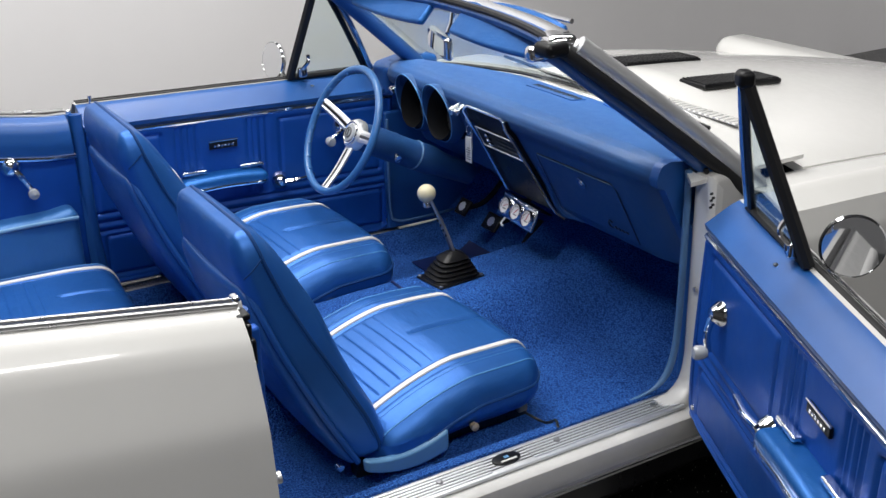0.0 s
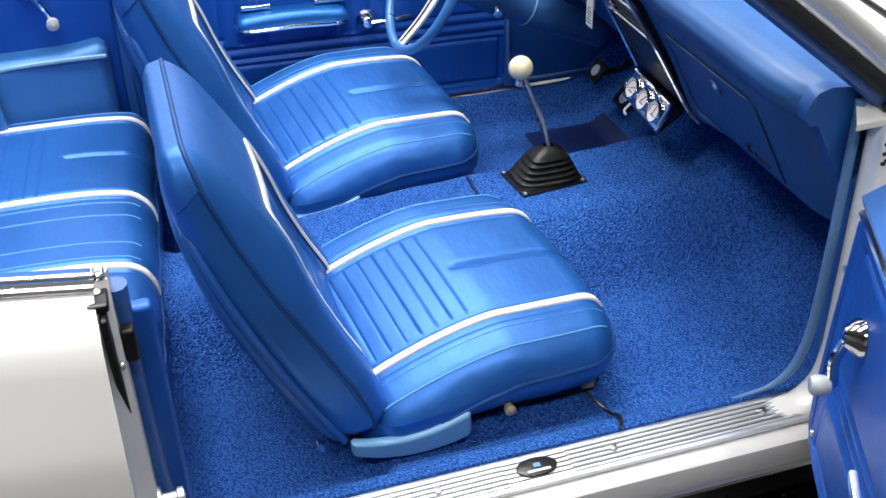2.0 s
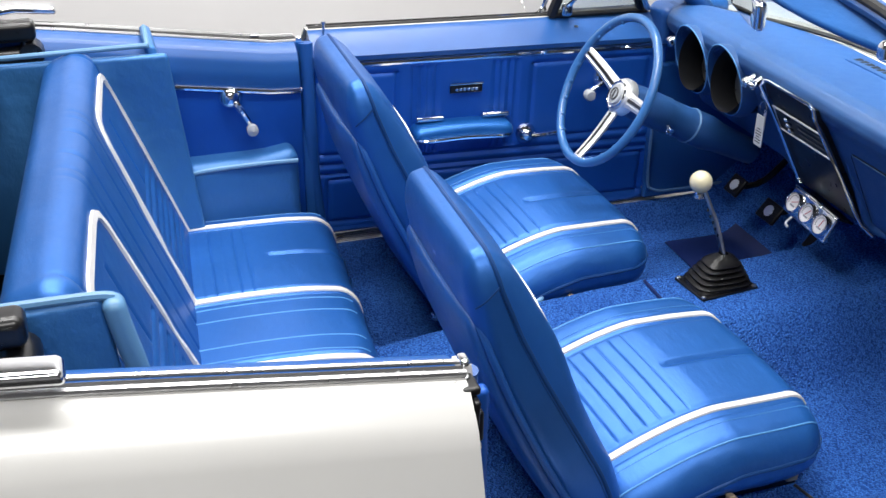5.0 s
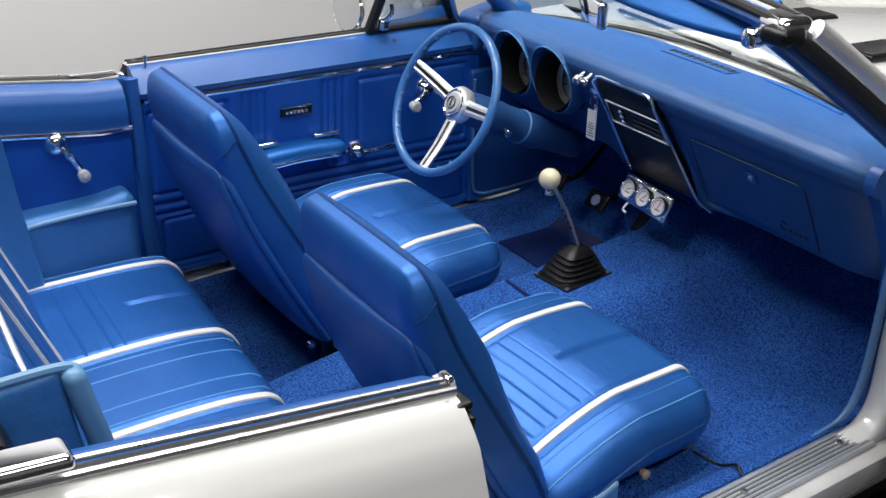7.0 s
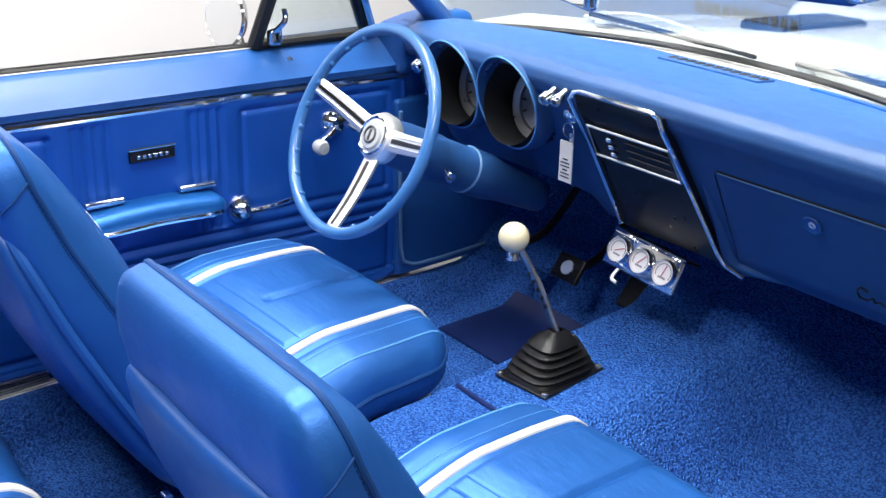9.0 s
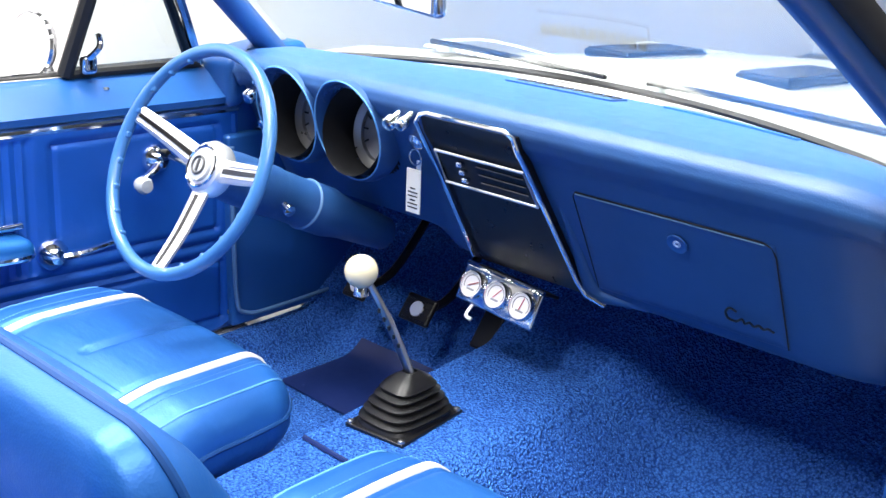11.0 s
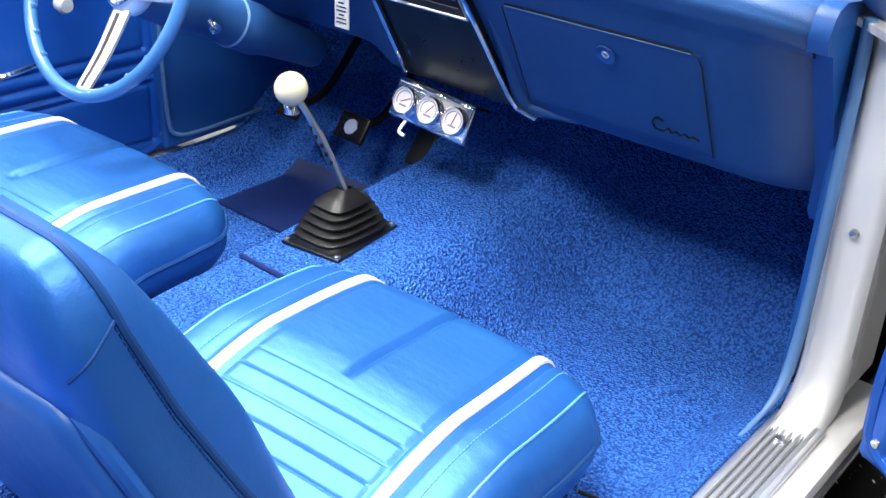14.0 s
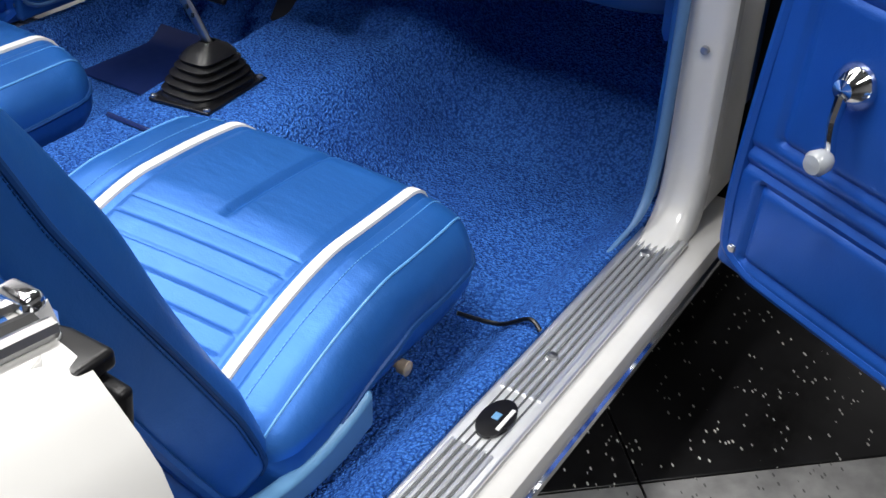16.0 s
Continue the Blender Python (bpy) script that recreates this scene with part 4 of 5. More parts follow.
cap = [(dash_place(0.612, v).y - 0.006, dash_place(0.612, v).z + (0.004 if v < 0.5 else 0.0)) for v in (0.42, 0.45, 0.47, 0.49, 0.51, 0.53, 0.56, 0.62, 0.70, 0.80, 0.90)] + [(0.085, 0.015), (0.10, -0.005), (0.125, -0.008), (0.14, 0.01), (0.16, 0.30)]
part("end_cap", extrude(cap, "x", 0.608, 0.634), M_SHELL, dash, "blue dash end flange")


def on_face(u, z, lift=0.0):
    """A place on the dash face at height z, lifted off it."""
    lo, hi = 0.485, 0.955
    for _ in range(30):
        mid = (lo + hi) / 2
        if dash_place(u, mid).z + 0.6 > z:
            lo = mid
        else:
            hi = mid
    p = dash_place(u, lo)
    return p + Vector((0, -0.88, -0.47)) * lift


FACE = Matrix.Rotation(radians(28), 4, "X")  # leans a flat piece onto the face


def face_piece(u, z, lift=0.0, spin=0):
    return Matrix.Translation(on_face(u, z, lift)) @ FACE @ Matrix.Rotation(radians(spin), 4, "Y")


# glovebox door, lock and script
gl = part("glovebox_door", sheet(lambda u, v: on_face(u, v, 0.0020 - 0.0018 * (1 if min(abs(u - 0.148), abs(u - 0.470), abs(v - 0.652), abs(v - 0.826)) < 0.002 else 0)), fine(span(0.148, 0.470, 20) + [0.151, 0.467]), fine(span(0.652, 0.826, 14) + [0.655, 0.823]), (0, 0.01, 0.0)), M_PAD, dash, "blue glovebox door")
part("glovebox_gap", tube([on_face(u, z, 0.0015) for u, z in [(0.150, 0.654), (0.149, 0.819), (0.155, 0.827), (0.452, 0.827), (0.465, 0.822), (0.469, 0.808), (0.469, 0.654)]], 0.0011, 6), M_CAVITY_SHADE, dash)
# pale thread paints the highlight on the door's top edge
part("glovebox_edge_highlight", tube([on_face(u, 0.8245, 0.0026) for u in span(0.155, 0.455, 8)], 0.0009, 6), M_LIGHTBLUE, gl)
part("lock_dish", moved(lathe([(0.016, 0.0), (0.0155, -0.0025), (0.011, -0.001), (0.0, -0.001)], 24, "y"), face_piece(0.320, 0.788, 0.004)), M_PAINT, gl, "dished lock surround")
part("lock", moved(lathe([(0.0065, 0.0), (0.006, -0.002), (0.003, -0.0022), (0.0025, -0.001), (0.0, -0.001)], 20, "y"), face_piece(0.320, 0.788, 0.004)), M_BRUSHED, gl, "chrome glovebox lock")
bd = part("script_badge", moved(tube(smooth_path([(-0.018, -0.004, 0.016), (-0.028, -0.004, 0.020), (-0.036, -0.004, 0.010), (-0.034, -0.004, -0.002), (-0.022, -0.004, -0.004), (-0.012, -0.004, 0.004), (-0.008, -0.004, -0.003), (0.0, -0.004, 0.002), (0.006, -0.004, -0.003), (0.014, -0.004, 0.002), (0.020, -0.004, -0.003), (0.028, -0.004, 0.001), (0.036, -0.004, -0.003)], 4), 0.0019, 6), face_piece(0.420, 0.690, 0.007)), M_BLACK, gl, "dark script badge")

# defroster louvres
dv = part("defroster_vent", sheet(lambda u, v: dash_place(u, v) + Vector((0, 0, 0.003)), span(-0.11, 0.10, 4), span(0.10, 0.20, 3), 0.004), M_PAD, dash, "louvred defroster outlet")
# flat dark plates paint the shade inside the defroster slots
for k in range(11):
    part("louvre", round_box((0.013, 0.030, 0.002), 0.0008, (1, 1, 1), centre=dash_place(-0.10 + 0.019 * k, 0.15) + Vector((0, 0, 0.0026))), M_CAVITY_SHADE, dv)
part("screen_edge_trim", sheet(lambda u, v: dash_place(u, v) + Vector((0, 0, 0.003)), span(0.16, 0.40, 6), span(0.03, 0.07, 2), 0.003), M_PAINT, dash)

# centre stack: black face in a bright bezel
stack = part("console_face", sheet(lambda u, v: on_face(-0.112 + 0.008 * (0.905 - v) / 0.26 + u * (0.190 + 0.036 * (0.905 - v) / 0.26), v, 0.012), span(0.0, 1.0, 8), span(0.640, 0.905, 10), (0, 0.02, 0.0)), M_BLACK, dash, "glossy black centre console face")
BZ = [(-0.100, 0.650), (-0.108, 0.775), (-0.116, 0.898), (-0.110, 0.910), (-0.095, 0.914), (0.060, 0.914), (0.078, 0.907), (0.086, 0.888), (0.104, 0.77), (0.122, 0.67), (0.132, 0.646), (0.165, 0.630)]
part("bezel", tube([on_face(u, z, 0.018) for u, z in BZ], 0.0040, 8), M_CHROME, stack, "chrome bezel")
radio = part("radio_bezel", tube([on_face(u, z, 0.018) for u, z in [(-0.10, 0.795), (-0.10, 0.852), (0.080, 0.852), (0.088, 0.795)]], 0.0025, 6, closed=True), M_BRUSHED, stack, "bright heater control frame")
part("control_face", sheet(lambda u, v: on_face(u, v, 0.015), span(-0.098, 0.080, 4), span(0.798, 0.849, 3), (0, 0.005, 0.0)), M_BLACK, radio)
for z in (0.810, 0.824, 0.838):
    part("control_slot", tube([on_face(-0.02, z, 0.017), on_face(0.074, z, 0.017)], 0.0012, 6), M_GROOVE, radio)
    part("slider_knob", round_box((0.012, 0.012, 0.009), 0.003, (1, 1, 1), centre=on_face(-0.05, z, 0.020)), M_CHROME, radio)
part("knee_fin", tube(smooth_path([on_face(u, z, -0.004) for u, z in ((0.112, 0.80), (0.124, 0.72), (0.130, 0.66), (0.142, 0.636), (0.175, 0.632), (0.24, 0.632))], 4), [0.003, 0.005, 0.007, 0.009, 0.010, 0.012, 0.013, 0.014, 0.015, 0.016, 0.016, 0.016, 0.016, 0.015, 0.014, 0.013, 0.011, 0.009, 0.007, 0.005, 0.003], 10), M_PAD, dash, "blue lower dash return")

# gauge pods: hooded tubes with dark wells and dials
for u in PODS:
    c = on_face(u, 0.832, 0.0)
    m = Matrix.Translation(c) @ Matrix.Rotation(radians(-10), 4, "X") @ Matrix.Diagonal((1.07, 1.0, 1.10, 1))

    def hood_row(a, r, y):
        return Vector((r * math.cos(a), y, r * math.sin(a)))
    V, F = [], []
    N = 40
    for j, (r, base_y, lean) in enumerate(((0.078, 0.02, 0.0), (0.0775, -0.030, -0.030), (0.0745, -0.036, -0.032), (0.0725, -0.030, -0.030), (0.0725, 0.010, -0.01))):
        for k in range(N):
            a = 2 * math.pi * k / N
            V.append(hood_row(a, r, base_y + lean * math.sin(a)))
    for j in range(4):
        for k in range(N):
            F.append((j * N + k, (j + 1) * N + k, (j + 1) * N + (k + 1) % N, j * N + (k + 1) % N))
    pod = part("gauge_pod", moved((V, F), m), M_PAD, dash, "hooded round gauge pod")
    part("pod_well", moved(lathe([(0.0695, -0.024), (0.066, 0.092), (0.066, 0.098), (0.0, 0.098)], 36, "y", False), m), M_CAVITY_SHADE, pod, "black gauge well")
    m = m @ Matrix.Translation((0, -0.024, 0))
    part("dial", moved(lathe([(0.062, 0.080), (0.062, 0.066), (0.048, 0.070), (0.046, 0.080)], 36, "y"), m), M_SCREW, pod, "bright dial ring")
    part("dial_hub", moved(lathe([(0.046, 0.082), (0.046, 0.076), (0.0, 0.074)], 24, "y"), m), M_GREYDIAL, pod, "grey dial face")
    for k in range(9):
        part("dial_mark", moved(round_box((0.003, 0.002, 0.010), 0.0006, (1, 1, 1), centre=(0, 0.072, 0.038)), m @ Matrix.Rotation(radians(-120 + 30 * k), 4, "Y")), M_BLACK, pod)
    part("needle", moved(round_box((0.004, 0.003, 0.05), 0.001, (1, 1, 1), centre=(0.0, 0.070, 0.016)), m @ Matrix.Rotation(radians(125), 4, "Y")), M_RED, pod)
    part("pod_lip", moved(tube([(0.0745 * math.cos(a), -0.012 - 0.032 * math.sin(a), 0.0745 * math.sin(a)) for a in span(0, 2 * math.pi * 39 / 40, 39)], 0.0015, 6, closed=True), m), M_WELT, pod, "light worn pod rim")
for u, z, r in ((-0.552, 0.868, 0.013), (-0.548, 0.812, 0.013), (-0.170, 0.890, 0.012), (-0.142, 0.893, 0.010)):
    kb = part("dash_knob", moved(lathe([(0.008, 0.0), (0.008, -0.016), (r, -0.018), (r, -0.030), (r * 0.8, -0.033), (0.0, -0.034)], 28, "y"), face_piece(u, z, 0.0)), M_CHROME, dash, "chrome dash knob")
part("ignition", moved(lathe([(0.016, 0.0), (0.015, -0.010), (0.009, -0.014), (0.0, -0.014)], 18, "y"), face_piece(-0.152, 0.848, 0.0)), M_CHROME, dash, "chrome ignition switch")

# key with a printed tag
key = thing("key_tag", Matrix.Translation(Vector((XC, 0, 0)) + on_face(-0.158, 0.815, 0.022) + D0), "white printed key tag hanging from the ignition", "key tag")
part("ring", moved(tube([(0.013 * math.cos(a), 0, 0.013 * math.sin(a)) for a in span(0, 2 * math.pi * 19 / 20, 19)], 0.0015, 6, closed=True), pose(0, 0, 0.012)), M_CHROME, key)
part("key", round_box((0.010, 0.003, 0.05), 0.0012, (1, 1, 2), centre=(0.006, 0.003, -0.018)), M_BRUSHED, key)
tagp = part("tag", round_box((0.032, 0.003, 0.075), 0.0012, (2, 1, 3), centre=(0, -0.002, -0.045)), M_TAG, key, "white printed tag")
for k in range(6):
    part("print_bar", round_box((0.022 if k % 3 else 0.012, 0.001, 0.0022), 0.0004, (1, 1, 1), centre=(0, -0.0040, -0.040 - 0.0065 * k)), M_BLACK, tagp)

# ---- steering wheel on its column ----
AX = Vector((0, -0.885, 0.466))
sw = thing("steering_wheel", pose(-0.388, -0.040, 0.796), "blue three-spoke steering wheel with brushed metal spokes", "steering wheel")
TILT = Matrix.Rotation(radians(-26.5), 4, "X") @ Matrix.Rotation(radians(0), 4, "Y")
ring = [(0.181 * math.sin(a), -0.055, 0.181 * math.cos(a)) for a in span(0, 2 * math.pi * 63 / 64, 63)]
rim = part("rim", moved(tube(ring, 0.0106, 12, closed=True), TILT), M_WHEEL, sw, "pale blue moulded rim")
for k in range(24):
    a = 2 * math.pi * k / 24 + 0.05
    if abs(math.sin(a)) > 0.35:
        part("finger_notch", moved(round_box((0.008, 0.012, 0.012), 0.004, (1, 1, 1)), TILT @ Matrix.Translation((0.1725 * math.sin(a), -0.055, 0.1725 * math.cos(a)))), M_WHEEL, rim)
for a in (-74, 174, 86):
    sp = smooth_path([(0.035 * math.sin(radians(a)), -0.012, 0.035 * math.cos(radians(a))), (0.11 * math.sin(radians(a)), -0.030, 0.11 * math.cos(radians(a))), (0.176 * math.sin(radians(a)), -0.054, 0.176 * math.cos(radians(a)))], 5)
    ob = part("spoke", moved(strap(sp, (0, -1, 0), (0.019, 0.0145), 0.008), TILT), M_BRUSHED, sw, "brushed metal spoke")
    part("spoke_groove", moved(strap(sp[1:-1], (0, -1, 0), (0.0046, 0.0034), 0.003, 0.0036), TILT), M_BLACK, ob, "dark centre groove")
    for w in (-1, 1):
        part("spoke_edge", moved(tube([p + Vector((math.cos(radians(a)) * w * 0.0088, -0.0045, -math.sin(radians(a)) * w * 0.0088)) for p in sp[1:-1]], 0.0014, 6), TILT), M_BRUSHED, ob)
hub = part("hub", moved(lathe([(0.044, 0.006), (0.046, -0.010), (0.040, -0.022), (0.030, -0.026), (0.0, -0.028)], 32, "y"), TILT), M_BRUSHED, sw, "round brushed horn cap")
part("hub_emblem", moved(lathe([(0.026, -0.026), (0.024, -0.031), (0.0, -0.033)], 28, "y"), TILT), M_KNOB, hub, "grey round emblem")
part("emblem_ring", moved(tube([(0.014 * math.sin(a), -0.0325, 0.014 * math.cos(a)) for a in span(0, 2 * math.pi * 31 / 32, 31)], 0.0022, 6, closed=True), TILT), M_GROOVE, hub)
part("emblem_bar", moved(round_box((0.005, 0.003, 0.020), 0.0012, (1, 1, 1), centre=(0, -0.0335, 0)), TILT), M_GROOVE, hub)
part("hub_ring", moved(tube([(0.033 * math.sin(a), -0.0255, 0.033 * math.cos(a)) for a in span(0, 2 * math.pi * 31 / 32, 31)], 0.003, 6, closed=True), TILT), M_CHROME, hub)
col = part("column", moved(lathe([(0.030, 0.002), (0.040, 0.012), (0.043, 0.045), (0.044, 0.125), (0.042, 0.128), (0.042, 0.20), (0.044, 0.205), (0.045, 0.26), (0.038, 0.30), (0.032, 0.42)], 28, "y"), TILT), M_PAD, sw, "blue painted column")
part("column_ring", moved(lathe([(0.044, 0.203), (0.0462, 0.206), (0.044, 0.209)], 28, "y"), TILT), M_WINDLACE, col)
part("column_knob", moved(lathe([(0.006, -0.040), (0.007, -0.052), (0.010, -0.054), (0.010, -0.060), (0.0, -0.062)], 14, "z"), TILT @ pose(0.035, 0.10, -0.0, 0, -70, 0)), M_CHROME, col)
part("turn_lever", moved(tube([(-0.04, 0.05, -0.008), (-0.10, 0.030, -0.006), (-0.150, 0.016, 0.0)], [0.004, 0.004, 0.004], 8), TILT), M_CHROME, col, "chrome turn signal lever")
part("lever_knob", moved(lathe([(0.0, -0.012), (0.006, -0.010), (0.008, 0.0), (0.006, 0.008), (0.0, 0.010)], 14, "x"), TILT @ Matrix.Translation((-0.155, 0.014, 0.001))), M_BLACK, col, "black lever knob")

# pedals
for u, w, nm in ((-0.475, 0.06, "clutch_pedal"), (-0.305, 0.075, "brake_pedal"), (-0.18, 0.05, "accelerator")):
    pd = thing(nm, pose(XC + u, 0.385 if w > 0.05 else 0.455, 0.455 if w > 0.05 else 0.44, -38), "black ribbed rubber %s on a dark arm" % nm.replace("_", " "), "pedal", "pedals")
    part("pad", round_box((w, 0.012, 0.055 if nm != "accelerator" else 0.10), 0.005, (2, 1, 2)), M_RUBBER, pd)
    part("arm", tube(smooth_path([(0, 0.01, 0), (0.01, 0.06, 0.06), (0.02, 0.07, 0.20), (0.02, 0.06, 0.28)], 4), 0.009, 8), M_BLACK, pd)
    if nm != "accelerator":
        part("pad_disc", moved(lathe([(0.016, -0.006), (0.015, -0.008), (0.0, -0.0085)], 20, "y"), pose(0, 0, 0)), M_BRUSHED, pd)
        for k in range(4):
            part("tread", tube([(-w * 0.42, -0.006, -0.02 + 0.013 * k), (w * 0.42, -0.006, -0.02 + 0.013 * k)], 0.002, 6), M_RUBBER, pd)

# ---- auxiliary gauge panel ----
gp = thing("gauge_panel", pose(XC - 0.035, 0.298, 0.588, -24, 4, 0) @ Matrix.Scale(0.9, 4), "chrome auxiliary panel with three white dial gauges", "gauge panel")
part("plate", round_box((0.185, 0.012, 0.072), 0.005, (2, 1, 2)), M_CHROME, gp, "chrome plate")
part("lip", tube([(-0.092, -0.002, 0.036), (0.092, -0.002, 0.036)], 0.005, 8), M_CHROME, gp)
part("bracket", round_box((0.18, 0.05, 0.006), 0.002, (2, 1, 1), centre=(0, 0.03, 0.036)), M_BLACK, gp)
part("pull_tab", tube(smooth_path([(-0.05, 0.0, -0.036), (-0.052, -0.006, -0.058), (-0.035, -0.008, -0.062)], 4), 0.004, 8, flat=0.6), M_BRUSHED, gp, "small metal lever")
for k in (-1, 0, 1):
    g = part("gauge", moved(lathe([(0.0275, 0.01), (0.0275, -0.014), (0.025, -0.018), (0.0225, -0.014), (0.0225, -0.010)], 32, "y"), pose(0.060 * k, 0, 0)), M_CHROME, gp, "round gauge with chrome bezel")
    part("dial", moved(lathe([(0.0228, -0.0095), (0.0228, -0.0112), (0.0, -0.0112)], 32, "y"), pose(0.060 * k, 0, 0)), M_DIAL, g, "white dial")
    part("needle", moved(round_box((0.0014, 0.002, 0.024), 0.0005, (1, 1, 1), centre=(0, -0.013, 0.004)), pose(0.060 * k, 0, 0) @ Matrix.Rotation(radians(35 - 25 * k), 4, "Y")), M_RED, g, "red needle")
    part("scale_arc", moved(tube([(0.018 * math.sin(a), -0.012, 0.018 * math.cos(a)) for a in span(-2.1, 2.1, 16)], 0.0006, 5), pose(0.060 * k, 0, 0)), M_BLACK, g)
    part("legend_bar", round_box((0.018, 0.001, 0.004), 0.0004, (1, 1, 1), centre=(0.060 * k, -0.0118, -0.010)), M_GREYDIAL, g)

# ---- shifter ----
sh = thing("gear_shifter", pose(XC - 0.012, 0.055, 0.457), "floor gear shifter with ivory ball knob and black boot", "gear shifter")
PL = Matrix.Rotation(radians(6), 4, "Z") @ Matrix.Diagonal((0.90, 0.92, 1, 1))
part("plate", moved(round_box((0.125, 0.165, 0.006), 0.002, (2, 2, 1)), PL), M_BLACK, sh, "black retaining plate")
for x in (-0.055, 0.055):
    for y in (-0.075, 0.075):
        part("screw", lathe([(0.0065, 0.0), (0.006, 0.006), (0.0, 0.0075)], 10), M_SCREW, sh, at=PL @ pose(x, y, 0))
V, F = [], []
levels = [(0.000, 0.054, 0.072), (0.008, 0.050, 0.068), (0.013, 0.053, 0.070), (0.017, 0.045, 0.060), (0.024, 0.049, 0.064), (0.028, 0.039, 0.053), (0.035, 0.044, 0.057), (0.039, 0.033, 0.046), (0.046, 0.038, 0.050), (0.050, 0.029, 0.040), (0.056, 0.034, 0.042), (0.066, 0.026, 0.032), (0.074, 0.014, 0.018), (0.077, 0.010, 0.010)]
N = 40
for z, hx, hy in levels:
    for k in range(N):
        a = 2 * math.pi * k / N
        c, sn = math.cos(a), math.sin(a)
        V.append((hx * math.copysign(abs(c) ** 0.55, c), hy * math.copysign(abs(sn) ** 0.55, sn) + 0.010 * z / 0.09, z))
for i in range(len(levels) - 1):
    for k in range(N):
        F.append((i * N + k, i * N + (k + 1) % N, (i + 1) * N + (k + 1) % N, (i + 1) * N + k))
part("boot", (V, F), M_RUBBER, sh, "pleated black rubber boot")
KN = Vector((-0.071, -0.029, 0.229))
lever = part("lever", tube(smooth_path([(0, 0.010, 0.070), (-0.020, 0.000, 0.122), (-0.043, -0.017, 0.185), KN], 5), [0.0095] * 9 + [0.007] * 7, 8, flat=0.6), M_SCREW, sh, "flat chromed lever")
for k in range(5):
    p = Vector((-0.014, -0.001, 0.118)).lerp(Vector((-0.040, -0.018, 0.172)), k / 4)
    part("stamped_bar", round_box((0.005, 0.003, 0.007), 0.001, (1, 1, 1), centre=p + Vector((0.002, -0.0045, 0.001))), M_BLACK, lever)
part("collar", moved(lathe([(0.012, -0.004), (0.010, 0.008), (0.006, 0.012)], 14), Matrix.Translation(KN - Vector((0, 0, 0.034)))), M_CHROME, sh)
part("knob", moved(lathe([(0.026 * math.sin(a), -0.026 * math.cos(a)) for a in span(0.0, math.pi, 18)], 28), Matrix.Translation(KN)), M_IVORY, sh, "ivory ball knob")

# ---- bucket seats ----


def stripe(path, half_w, lift=0.003, thick=0.003):
    """A raised band along rows (place, side, normal)."""
    V, F = [], []
    for p, sd, n in path:
        for k in (-1, -0.85, 0.85, 1):
            up = lift if abs(k) < 1 else lift - thick - 0.001
            V.append(p + sd * half_w * k + n * up)
    for i in range(len(path) - 1):
        for k in range(3):
            F.append((i * 4 + k, i * 4 + k + 1, (i + 1) * 4 + k + 1, (i + 1) * 4 + k))
    return V, F


def cushion_form(size, r, centre, pleats, lines, stripes, crown=0.02, front_soft=0.02, dip=0.0, taper=0.0, yaw=0.0, roll=0.0):
    """Padded cushion: returns its geometry and a reader that lays points of the raw box onto the finished surface."""
    h = [s / 2 for s in size]

    def shape(p, n):
        x, y, z = p
        up = max(0.0, n.z)
        z2 = z + crown * (1 - (x / h[0]) ** 2) * (1 - 0.5 * (y / h[1]) ** 2) * up
        z2 -= front_soft * max(0, (y - h[1] * 0.3) / (h[1] * 0.7)) ** 2 * (1 if z > 0 else 0)
        z2 -= dip * (max(0.0, 0.03 - y) / 0.195) ** 1.5 * (1 if z > 0 else 0.15)
        if n.z > 0.3:
            for ya, xa, xb in pleats:
                if xa < x < xb:
                    z2 -= 0.0020 * bell(y - ya, 0.0019)
            for x0, ya, yb in lines:
                if ya < y < yb:
                    z2 -= 0.007 * bell(x - x0, 0.006) * min(1, (y - ya) / 0.02)
            for x0 in stripes:
                z2 -= 0.003 * (bell(x - x0 - 0.016, 0.004) + bell(x - x0 + 0.016, 0.004))
        if taper and y > 0:
            y -= 0.045 * (abs(x) / h[0]) ** 4 * y / h[1]  # rounded front corners
        y, z2 = y + yaw * x, z2 - roll * x
        if z < 0:
            x *= 1 - 0.25 * (-z / h[2]) ** 1.5
        x *= 1 - taper * max(0.0, (y - 0.35 * h[1]) / (0.65 * h[1])) ** 2
        if n.z < 0.75:
            fold = 0.0032 * noise.noise(Vector((p[0] * 16, p[1] * 11, p[2] * 20))) + 0.0018 * noise.noise(Vector((p[0] * 40, p[1] * 22, p[2] * 34)))
            x, y = x + n.x * fold, y + n.y * fold
        return Vector((x, y, z2))

    def reader(raw):
        p, n = on_round_box(raw, h, r)
        return shape(p, n) + Vector(centre), n
    return shape, reader, h


